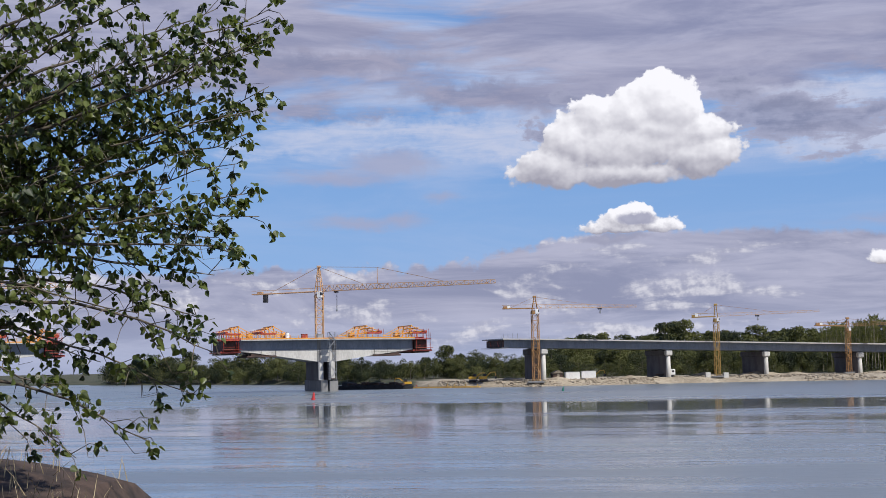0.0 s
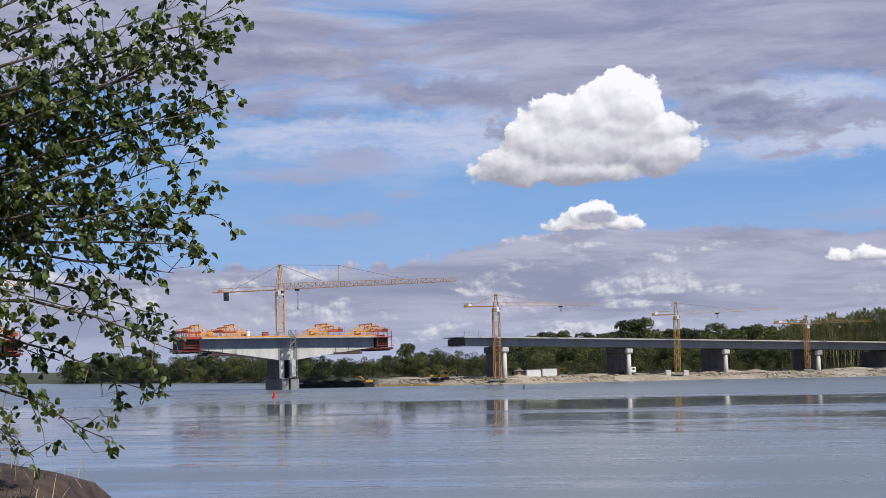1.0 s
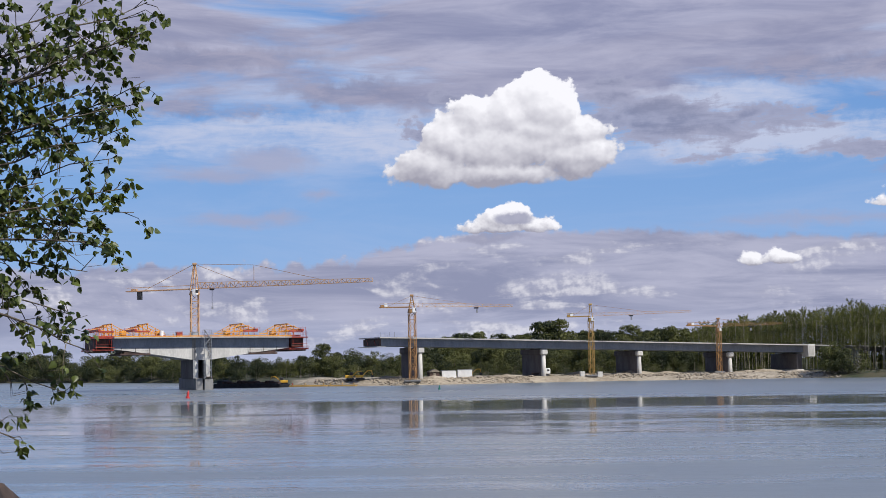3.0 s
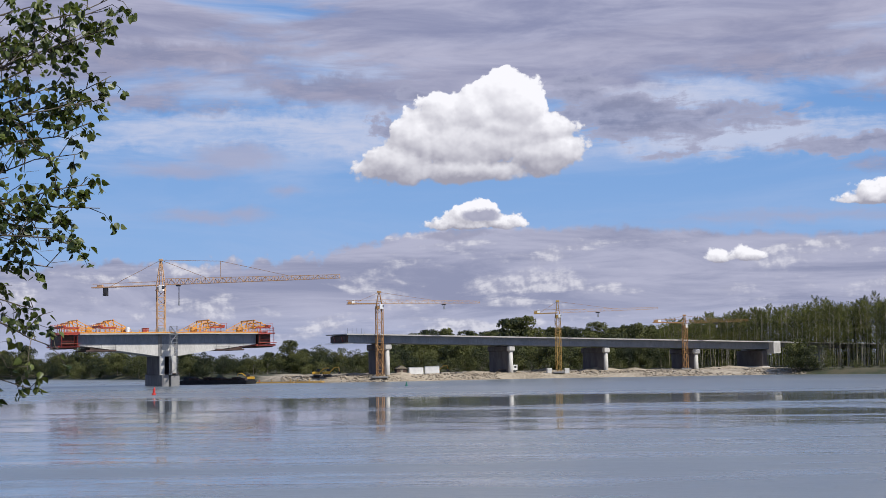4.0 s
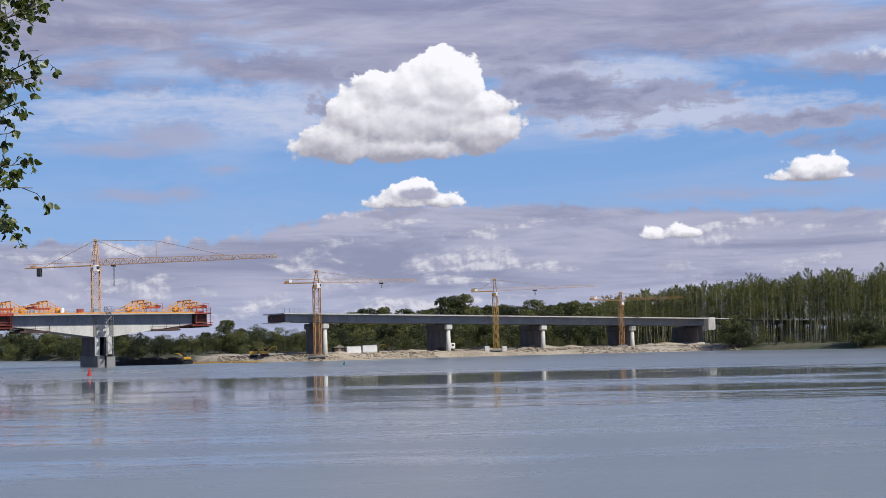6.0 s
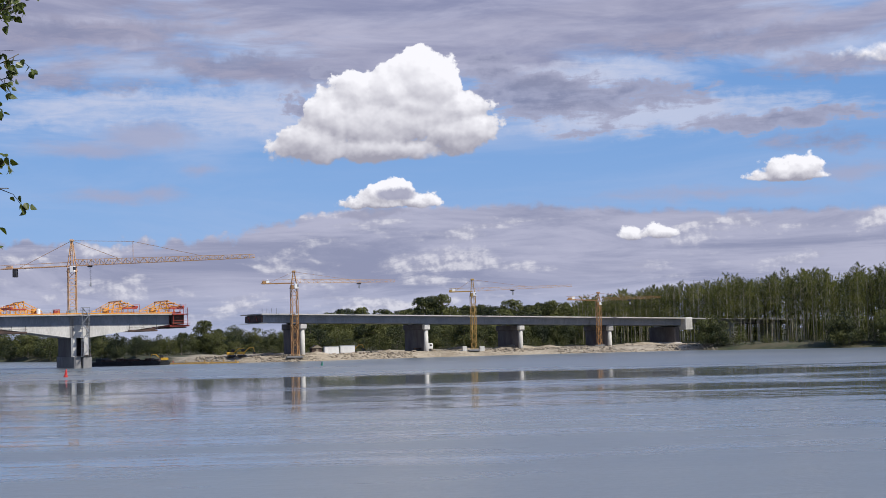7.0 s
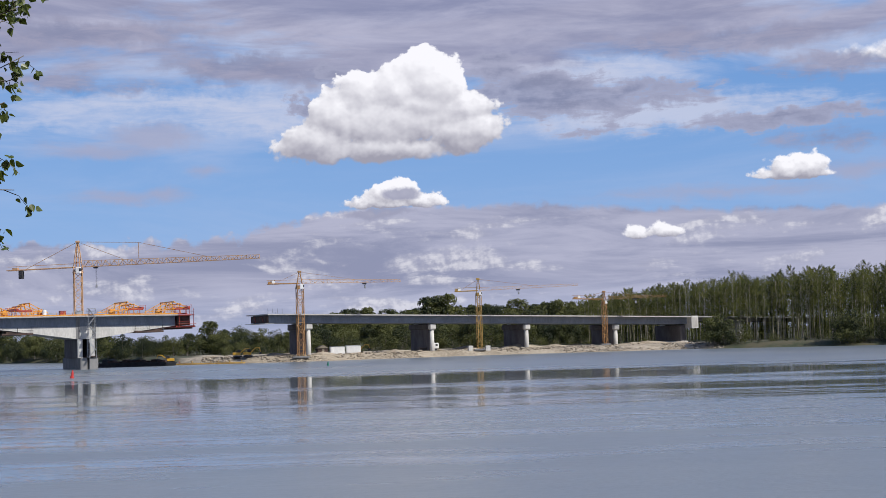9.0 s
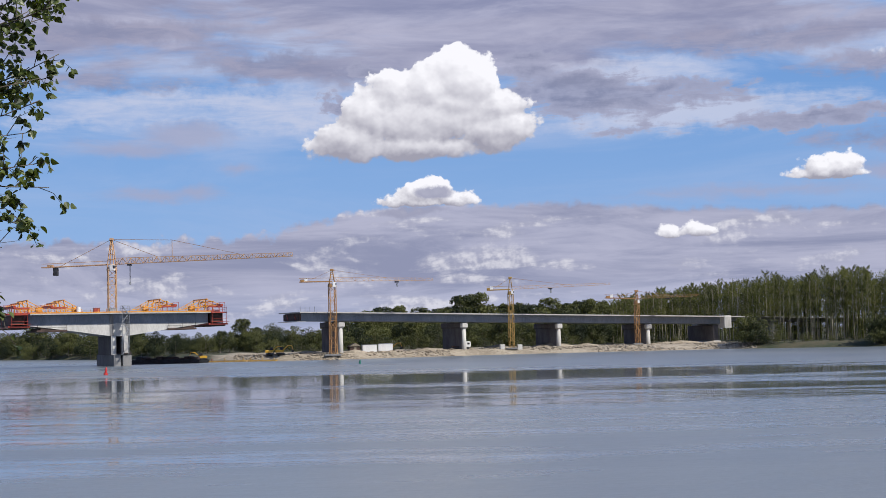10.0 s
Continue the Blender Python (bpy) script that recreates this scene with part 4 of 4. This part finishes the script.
copy_thing(bpy.data.objects["form_traveller.002"], BRIDGE @ pose(12.2 - 99, 0, 14.1))
tower_crane(-179, 368, 14.2, 28.2, 35, 2.1, (33, 9, 28.8), (-20, -3, 28.0), CRANE_PALE, "faded orange tower crane beyond the river pier", boom=1.7, hook=0.15)

# ---- the tree beside the camera ----
LEAF = material("glossy poplar leaf", ((0.018, 0.034, 0.007), (0.120, 0.150, 0.034)), 2.0, 0.42, bump=0, fine=5, translucent=0.28)
TWIG = material("young twig bark", ((0.035, 0.028, 0.02), (0.16, 0.135, 0.10)), 8.0, 0.85, bump=0.1)


def spot(az, el, reach):
    """A place at a bearing and height in degrees and a level distance from the camera."""
    return Vector((reach * math.sin(radians(az)), reach * math.cos(radians(az)), EYE + reach * math.tan(radians(el))))


def tube(bm, points, r0, r1, sides=6):
    """A smooth tapering limb through points."""
    rings = []
    for i, p in enumerate(points):
        d = (points[min(i + 1, len(points) - 1)] - points[max(i - 1, 0)]).normalized()
        a = d.orthogonal().normalized()
        b = d.cross(a)
        if rings:
            a = (keep - d * keep.dot(d)).normalized()
            b = d.cross(a)
        keep = a
        r = r0 + (r1 - r0) * i / (len(points) - 1)
        rings.append([bm.verts.new(p + (a * math.cos(q) + b * math.sin(q)) * r) for q in (6.2832 * k / sides for k in range(sides))])
    for u, v in zip(rings, rings[1:]):
        for k in range(sides):
            bm.faces.new((u[k], u[(k + 1) % sides], v[(k + 1) % sides], v[k]))
    bm.faces.new(rings[-1])


def limb_points(a, b, sag, n, rng, wild=0.04):
    """A limb that leaves a, bends, and ends at b."""
    length = (b - a).length
    side = Vector((rng.uniform(-1, 1), rng.uniform(-1, 1), 0)) * length * wild
    out = []
    for i in range(n + 1):
        q = i / n
        p = a.lerp(b, q) + Vector((0, 0, sag * math.sin(math.pi * q))) + side * math.sin(2 * math.pi * q)
        if 0 < i < n:
            p += random_dir(rng) * length * 0.008
        out.append(p)
    return out


LEAF_SHAPE = [(0, 0, 0), (-0.30, 0.08, 0.05), (-0.43, 0.32, 0.09), (-0.24, 0.68, 0.05), (0, 1, -0.03), (0.24, 0.68, 0.05), (0.43, 0.32, 0.09), (0.30, 0.08, 0.05)]
LEAF_FACES = [(0, 4, 3, 2, 1), (0, 7, 6, 5, 4)]


def leaf_matrix(p, rng, size):
    tip = (Vector((rng.gauss(0, 0.55), rng.gauss(0, 0.55), -0.55)) + Vector((0.15, 0, 0))).normalized()
    face = random_dir(rng)
    face = (face - tip * face.dot(tip)).normalized()
    side = tip.cross(face)
    m = Matrix((side, tip, face)).transposed().to_4x4()
    return Matrix.Translation(p) @ m @ Matrix.Scale(size, 4)


def riverside_poplar():
    rng = random.Random(12)
    root = thing("poplar_tree", pose(-8.6, 13.6, 0), "leafy black poplar with drooping twigs on the near bank", "tree")
    foot = Vector((-8.6, 13.6, 0))
    trunk = [foot + Vector((0.05 * i, 0.03 * i, 3.2 + 1.1 * i)) for i in range(12)]
    bm = bmesh.new()
    tube(bm, [p - foot for p in trunk], 0.32, 0.08, 10)
    part("trunk", bm, BARK, root, smooth=True)
    # limbs: bearing and height of the tip, level distance, arch
    tips = [(-14.2, 13.6, 15.0, 0.3), (-14.3, 12.5, 14.8, 0.3), (-14.5, 9.9, 15.2, 0.3), (-14.5, 13.2, 15.0, 0.3), (-14.3, 10.7, 15.2, 0.5), (-15.0, 9.0, 14.6, 0.35), (-15.5, 7.8, 15.6, 0.2), (-14.7, 5.8, 15.0, 0.4), (-15.6, 4.4, 14.4, 0.3),
            (-16.4, 3.6, 15.4, 0.3), (-17.0, 2.0, 15.0, 0.4), (-16.2, 0.6, 14.6, 0.5), (-17.1, -0.9, 15.0, 0.5), (-18.8, -2.6, 14.6, 0.5), (-21.5, -3.1, 15.2, 0.5),
            (-23.2, -2.4, 14.4, 0.4), (-17.4, 11.4, 14.2, 0.2), (-16.2, 13.6, 16.0, 0.2), (-18.0, 6.9, 14.2, 0.2), (-19.2, 10.0, 16.2, 0.1), (-19.8, 5.0, 15.8, 0.3),
            (-19.2, 2.2, 14.0, 0.3), (-20.6, 0.4, 15.4, 0.3), (-22.0, -0.8, 14.2, 0.3), (-23.2, 3.2, 14.0, 0.2), (-22.2, 7.4, 14.0, 0.2), (-23.0, 10.6, 14.2, 0.1),
            (-21.2, 12.8, 14.6, 0.1), (-19.2, 13.8, 15.0, 0.1), (-23.8, 5.4, 15.2, 0.2), (-18.0, 15.5, 15.0, 0.1), (-22.0, 16.0, 15.5, 0.1), (-25.5, 15.0, 15.0, 0.1),
            (-26.5, 9.0, 13.6, 0.2), (-26.5, 2.0, 13.8, 0.2), (-26.0, -2.0, 14.0, 0.3), (-21.0, 9.0, 15.4, 0.2), (-20.6, 11.2, 13.8, 0.2), (-21.4, 3.6, 15.0, 0.2),
            (-18.4, 12.4, 14.8, 0.2), (-20.2, 8.0, 14.4, 0.2), (-22.6, 13.6, 14.0, 0.1), (-24.2, 12.0, 15.6, 0.1), (-24.4, 8.4, 14.8, 0.1), (-17.6, 9.4, 15.0, 0.2), (-16.0, 10.4, 15.4, 0.2),
            (-15.4, 12.2, 14.8, 0.2), (-14.8, 12.0, 15.4, 0.2), (-15.0, 9.8, 15.0, 0.3), (-15.0, 6.7, 14.6, 0.2), (-15.6, 5.2, 15.4, 0.3), (-16.6, 5.0, 15.0, 0.2), (-24.0, 1.4, 15.0, 0.2), (-34, 14, 16.5, 0.2), (-40, 9, 15.5, 0.2), (-38, 4, 14.5, 0.2), (-36, 16, 15, 0.2), (-33, 3, 16.5, 0.2)]
    twigs, spots = bmesh.new(), []
    for k, (az, el, reach, sag) in enumerate(tips):
        tip = spot(az, el, reach)
        start_z = min(max(0.55 * (tip.z - 6.6) + 6.9, 5.2), 14.5) - rng.uniform(0.0, 0.5)
        start = trunk[0].lerp(trunk[-1], (start_z - trunk[0].z) / (trunk[-1].z - trunk[0].z))
        path = limb_points(start, tip, sag * (1.0 if el < 6 else -0.8), 14, rng)
        bm = bmesh.new()
        tube(bm, [p - foot for p in path], 0.026 + 0.012 * rng.random(), 0.004)
        part("limb", bm, TWIG, root, smooth=True)
        length = (tip - start).length
        n = int(length * (9.0 if az > -18.5 else 7.5 if el < 6 else 11.5))
        for i in range(n):
            q = 0.25 + 0.75 * (i + rng.random()) / n
            j = min(int(q * 14), 13)
            p = path[j].lerp(path[j + 1], q * 14 - j)
            out = (path[j + 1] - path[j]).normalized()
            d = (out * rng.uniform(0.3, 1.0) + random_dir(rng) * 0.9 + Vector((0, 0, rng.uniform(-0.5, 0.25)))).normalized()
            reach_t = rng.uniform(0.15, 0.5) * (1.25 - 0.5 * q)
            end = p + d * reach_t
            mid = p.lerp(end, 0.55) + Vector((0, 0, 0.06))
            tube(twigs, [v - foot for v in (p, mid, end)], 0.006, 0.0022, 3)
            for _ in range(rng.randint(4, 11)):
                spots.append(end.lerp(mid, rng.random() ** 2 * 1.2) + random_dir(rng) * rng.uniform(0.01, 0.075))
        # long bare whips that hang and curl
        for _ in range(2):
            j = rng.randint(6, 12)
            p = path[j]
            w = Vector((rng.uniform(-0.2, 0.5), rng.uniform(-0.3, 0.3), -rng.uniform(0.25, 0.6)))
            tube(twigs, [p - foot, p + w * 0.5 + Vector((0.05, 0, -0.03)) - foot, p + w - foot, p + w * 1.1 + Vector((0.14, 0, 0.06)) - foot], 0.006, 0.002, 3)
    tagged(part("twig_growth", twigs, TWIG, root), kind="stuff")
    verts, faces = [], []
    shared = bpy.data.meshes.new("leaf")
    shared.from_pydata(LEAF_SHAPE, [], LEAF_FACES)
    shared.materials.append(LEAF)
    singles = 0
    for i, p in enumerate(spots):
        m = leaf_matrix(p - foot, rng, rng.uniform(0.05, 0.098))
        bearing = math.degrees(math.atan2(p.x, p.y))
        if bearing > -15.4 and p.z > 6.9 and singles < 300:
            leaf = new("leaf", shared)
            leaf.parent, leaf.matrix_local = root, m
            singles += 1
            continue
        base = len(verts)
        verts += [m @ Vector(v) for v in LEAF_SHAPE]
        faces += [tuple(base + k for k in f) for f in LEAF_FACES]
    mesh = bpy.data.meshes.new("foliage")
    mesh.from_pydata(verts, [], faces)
    mesh.materials.append(LEAF)
    crown = new("foliage", mesh)
    crown.parent = root
    tagged(crown, kind="stuff")
    return root


riverside_poplar()


# ---- the building site on the far shore ----
def on_land(x, y, turn=0.0):
    return pose(x, y, land_z(x, y), 0, 0, turn)


def site_container(x, y, turn):
    root = thing("site_container", on_land(x, y, turn), "white corrugated site container on the sandy shore", "container", "site containers")
    part("shell", soft_box((-2.1, -1.2, 0.1), (2.1, 1.2, 2.2), 0.06), WHITE, root)
    bm = bmesh.new()
    for i in range(18):
        box(bm, (-1.95 + i * 0.215, -1.235, 0.3), (-1.85 + i * 0.215, -1.19, 2.05))
    part("ribs", bm, WHITE, root)
    part("roof_edge", soft_box((-2.15, -1.26, 2.15), (2.15, 1.26, 2.27), 0.03), GREY_STEEL, root)
    for px in (-1.8, 1.8):
        part("foot", soft_box((px - 0.3, -1.1, -0.3), (px + 0.3, 1.1, 0.1), 0.03), PIER_CONCRETE, root)
    return root


def shed(x, y, turn):
    root = thing("site_shed", on_land(x, y, turn), "small weathered brown shed with a pitched roof", "shed")
    part("wall", soft_box((-1.5, -1.2, -0.3), (1.5, 1.2, 1.9), 0.04), DARK_FORM, root)
    part("roof", prism(bmesh.new(), [(-1.8, 1.85), (1.8, 1.85), (0, 2.8)], -1.5, 1.5), BARK, root)
    part("door", soft_box((-0.4, -1.26, -0.2), (0.4, -1.19, 1.6), 0.02), BARK, root)
    return root


def truck(x, y, turn):
    root = thing("truck", on_land(x, y, turn), "flatbed truck with a white cab parked by a pier", "truck")
    root.scale = (0.75,) * 3
    part("chassis", soft_box((-4.6, -0.9, 0.7), (2.6, 0.9, 1.0), 0.05), BLACK, root)
    part("bed", soft_box((-4.8, -1.2, 1.0), (0.6, 1.2, 1.25), 0.04), DARK_FORM, root)
    cab = part("cab", soft_box((0.9, -1.2, 0.75), (2.9, 1.2, 3.0), 0.18), WHITE, root, "white cab")
    part("windscreen", soft_box((2.84, -1.0, 1.8), (2.93, 1.0, 2.6), 0.02), BLACK, cab)
    part("side_window", soft_box((1.6, -1.23, 1.8), (2.5, -1.16, 2.55), 0.02), BLACK, cab)
    for wx in (-3.6, -2.4, 1.8):
        for wy in (-1.0, 0.7):
            part("wheel", rod(bmesh.new(), (wx, wy, 0.5), (wx, wy + 0.3, 0.5), 0.5, 0.5, 14), BLACK, root)
    return root


def excavator(m, turn, reach=1.0):
    root = thing("excavator", m @ pose(0, 0, 0, 0, 0, turn), "yellow tracked excavator with a bent arm", "excavator", "excavators")
    root.scale = (0.72,) * 3
    for w in (-1.1, 1.1):
        part("track", soft_box((-1.7, w - 0.3, 0), (1.7, w + 0.3, 0.85), 0.25), BLACK, root)
    body = part("body", soft_box((-1.9, -1.2, 0.95), (1.1, 1.2, 2.0), 0.15), YELLOW, root)
    part("cab", soft_box((-0.1, 0.2, 2.0), (1.2, 1.2, 3.1), 0.12), BLACK, root, "dark glazed cab")
    bm = bmesh.new()
    rod(bm, (0.9, -0.3, 1.6), (2.9, -0.3, 4.2 * reach), 0.28, 0.24)
    rod(bm, (2.9, -0.3, 4.2 * reach), (4.6, -0.3, 4.3 * reach), 0.24, 0.2)
    part("boom", bm, YELLOW, root)
    part("stick", rod(bmesh.new(), (4.5, -0.3, 4.4 * reach), (5.0, -0.3, 1.9), 0.2, 0.14), YELLOW, root)
    part("bucket", prism(bmesh.new(), [(4.7, 2.0), (5.3, 1.8), (5.4, 1.1), (4.6, 0.9), (4.4, 1.4)], -0.8, 0.2), BLACK, root)
    return root


def barge():
    """A long low barge with dark plant on it, moored behind the river pier."""
    root = thing("barge", pose(-78, 425, 0, 0, 0, -20), "long dark flat barge with heaped plant on deck", "barge")
    part("hull", prism(bmesh.new(), [(-11, 0.9), (-10.2, -0.6), (10.4, -0.6), (11.2, 0.9)], -3, 3), BLACK, root)
    for w in (-2.9, 2.9):
        part("coaming", soft_box((-10.4, w - 0.1, 0.9), (10.6, w + 0.1, 1.2), 0.03), BLACK, root)
    rng = random.Random(3)
    for i in range(9):
        x = -9.5 + i * 2.2
        h = rng.uniform(0.4, 1.3)
        part("deck_load", soft_box((x - 0.9, rng.uniform(-2, -0.5), 0.9), (x + rng.uniform(0.3, 1.0), rng.uniform(0.5, 2.2), 0.9 + h), 0.15), DARK_FORM, root)
    part("wheelhouse", soft_box((-10.2, -1.4, 0.9), (-7.8, 1.4, 2.1), 0.1), BLACK, root)
    return root


def pontoon(x, y, turn, length, paint=CRANE_YELLOW):
    root = thing("pontoon", pose(x, y, 0, 0, 0, turn), "low yellow work pontoon at the sand spit", "pontoon", "pontoons")
    part("float", soft_box((-length / 2, -1.6, -0.5), (length / 2, 1.6, 0.42), 0.15), paint, root)
    part("deck", soft_box((-length / 2 + 0.1, -1.5, 0.42), (length / 2 - 0.1, 1.5, 0.5), 0.02), BARK, root)
    for q in (-0.42, 0.0, 0.42):
        part("bollard", rod(bmesh.new(), (q * length, -1.3, 0.45), (q * length, -1.3, 1.0), 0.15, 0.15, 8), paint, root)
    return root


def buoy(x, y, paint, label, size):
    root = thing("buoy", pose(x, y, 0, 0, 6, 0), label, "buoy")
    part("float", rod(bmesh.new(), (0, 0, -0.4), (0, 0, 0.35), 0.55 * size, 0.55 * size, 14), paint, root)
    part("tower", rod(bmesh.new(), (0, 0, 0.35), (0, 0, 1.5 * size), 0.36 * size, 0.30 * size, 12), paint, root)
    part("top_mark", rod(bmesh.new(), (0, 0, 1.5 * size), (0, 0, 2.1 * size), 0.30 * size, 0.10 * size, 10), paint, root)
    return root


def stone_mesh(seed):
    rng = random.Random(seed)
    bm = bmesh.new()
    bmesh.ops.create_icosphere(bm, subdivisions=1, radius=0.5)
    for v in bm.verts:
        v.co *= rng.uniform(0.7, 1.2)
        v.co.z *= 0.65
    return bm


def rubble():
    """Broken stone and spoil strewn along the waterline and round the piers."""
    rng = random.Random(8)
    shapes = [stone_mesh(i) for i in range(5)]
    verts, faces = [], []
    tables = []
    for bm in shapes:
        bm.verts.index_update()
        tables.append(([v.co.copy() for v in bm.verts], [tuple(v.index for v in f.verts) for f in bm.faces]))
        bm.free()
    for _ in range(2600):
        x = rng.uniform(-62, 92)
        far = abs(rng.gauss(0, 4.5)) + 0.2 if rng.random() < 0.7 else rng.uniform(0, 30)
        y = shore_y(x) + far
        if noise.noise((x * 0.06, y * 0.1, 7)) < -0.12:
            continue
        size = rng.uniform(0.25, 0.9) * (1.6 if rng.random() < 0.07 else 1.0)
        m = Matrix.Translation((x, y, land_z(x, y) + 0.05)) @ Matrix.Rotation(rng.uniform(0, 6.28), 4, "Z") @ Matrix.Diagonal((size * rng.uniform(0.8, 1.8), size, size, 1))
        co, fs = rng.choice(tables)
        base = len(verts)
        verts.extend(m @ v for v in co)
        faces.extend(tuple(base + k for k in f) for f in fs)
    mesh = bpy.data.meshes.new("shore_rubble")
    mesh.from_pydata(verts, [], faces)
    mesh.materials.append(SAND)
    return tagged(new("shore_rubble", mesh), "pale broken stone strewn along the sandy shore", "rubble", kind="stuff")


def spoil_heap(x, y, wide_x, wide_y, high, seed, mat=None, label="low heap of pale sand on the building site"):
    rng = random.Random(seed)
    bm = bmesh.new()
    rings, n = 6, 20
    grid = []
    for r in range(rings + 1):
        q = r / rings
        ring = []
        for i in range(n):
            a = 6.2832 * i / n
            k = 1 + 0.3 * noise.noise((math.cos(a) * 1.5, math.sin(a) * 1.5, seed))
            z = high * (1 - q) ** 0.8 * (1 + 0.3 * noise.noise((q * 3, a, seed))) - (0.5 if r == rings else 0)
            ring.append(bm.verts.new((math.cos(a) * q * wide_x * k, math.sin(a) * q * wide_y * k, z)))
        grid.append(ring)
    for u, v in zip(grid, grid[1:]):
        for i in range(n):
            bm.faces.new((u[i], v[i], v[(i + 1) % n], u[(i + 1) % n]))
    bmesh.ops.remove_doubles(bm, verts=list(bm.verts), dist=0.001)
    ob = part("sand_mound", bm, mat or SAND, smooth=True)
    ob.location = (x, y, land_z(x, y))
    return tagged(ob, label, "heap", "sand mounds")


site_container(-17.6, 439.6, 8)
site_container(-22.3, 438.6, 12)
shed(-26.6, 437.6, 20)
truck(5.3, 450.5, 8)
excavator(on_land(-16.5, 447), 20, 0.8)
excavator(on_land(-47.2, 430), 15, 0.85)
excavator(on_land(-50.2, 430.5), 5, 0.8)
barge()
pontoon(-62.5, 428.2, -8, 13)
pontoon(-51.5, 425.0, -6, 8)
excavator(pose(-69.5, 430.0, 0.5), 190, 0.8)
pontoon(-69.5, 430.0, 0, 7, RED_STEEL)
buoy(-66.1, 292.4, material("red buoy paint", ((0.42, 0.02, 0.02), (0.60, 0.06, 0.05)), 1.0, 0.45), "red river buoy leaning in the current", 0.75)
buoy(-19.9, 348.5, material("green buoy paint", ((0.01, 0.11, 0.08), (0.03, 0.20, 0.14)), 1.0, 0.45), "small green river buoy", 0.5)
rubble()
for i, (x, y, a, b, h) in enumerate(((-26, 432, 4, 2.5, 1.0), (-5, 445, 6, 3, 0.9), (16, 461, 5, 3, 1.1), (33, 466, 7, 3, 1.2), (44, 468, 6, 3, 0.9), (52, 480, 6, 3, 0.7), (70, 478, 5, 2.5, 0.6),
                                     (76, 484, 6, 2.5, 0.7), (84, 472, 4, 2.5, 0.6), (-40, 436, 6, 3, 0.8))):
    spoil_heap(x, y, a, b, h, 40 + i)
for x, y in ((17.0, 449.5), (22.2, 449.6)):
    root = thing("ballast_block", on_land(x, y, 10), "pale concrete ballast block at the crane's foot", "block", "ballast blocks")
    part("block", soft_box((-0.7, -0.7, -0.3), (0.7, 0.7, 1.3), 0.08), CONCRETE, root)
# barrels and crates on the cantilever's deck
for s, w, kind in ((-9.2, 1.0, "water_tank"), (-4.4, 1.2, "red_crate"), (1.0, 5.5, "site_box")):
    root = thing(kind, BRIDGE @ pose(s, w, deck_z(s)), {"water_tank": "white upright water tank on the bridge deck", "red_crate": "red steel crate on the bridge deck",
                 "site_box": "grey site box on the bridge deck"}[kind], {"water_tank": "tank", "red_crate": "crate", "site_box": "box"}[kind])
    if kind == "water_tank":
        part("drum", rod(bmesh.new(), (0, 0, 0), (0, 0, 1.7), 0.55, 0.55, 14), WHITE, root)
        part("neck", rod(bmesh.new(), (0, 0, 1.7), (0, 0, 1.95), 0.25, 0.2, 10), GREY_STEEL, root)
    else:
        part("shell", soft_box((-0.8, -0.7, 0), (0.8, 0.7, 1.3), 0.06), RED_STEEL if kind == "red_crate" else GREY_STEEL, root)
        part("lid", soft_box((-0.86, -0.76, 1.3), (0.86, 0.76, 1.42), 0.03), RED_STEEL if kind == "red_crate" else GREY_STEEL, root)


def dry_grass():
    """Bleached stalks and small plants on the near bank."""
    rng = random.Random(77)
    bm = bmesh.new()
    for _ in range(900):
        x, y = rng.gauss(-8.2, 1.3), rng.gauss(15.2, 1.4)
        z = land_z(x, y)
        h = rng.uniform(0.12, 0.42)
        bend = Vector((rng.gauss(0, 0.12), rng.gauss(0, 0.12), h))
        side = Vector((rng.uniform(-1, 1), rng.uniform(-1, 1), 0)).normalized() * 0.006
        p = Vector((x, y, z - 0.03))
        q = p + bend * 0.6 + Vector((0, 0, h * 0.1))
        bm.faces.new([bm.verts.new(v) for v in (p - side, p + side, q + side * 0.7, q - side * 0.7)])
        bm.faces.new([bm.verts.new(v) for v in (q - side * 0.7, q + side * 0.7, p + bend)])
    return tagged(part("dry_grass", bm, material("bleached straw", ((0.22, 0.17, 0.09), (0.45, 0.38, 0.24)), 4.0, 0.8, bump=0)),
                  "bleached dry grass stalks on brown earth", "grass", kind="stuff")


dry_grass()
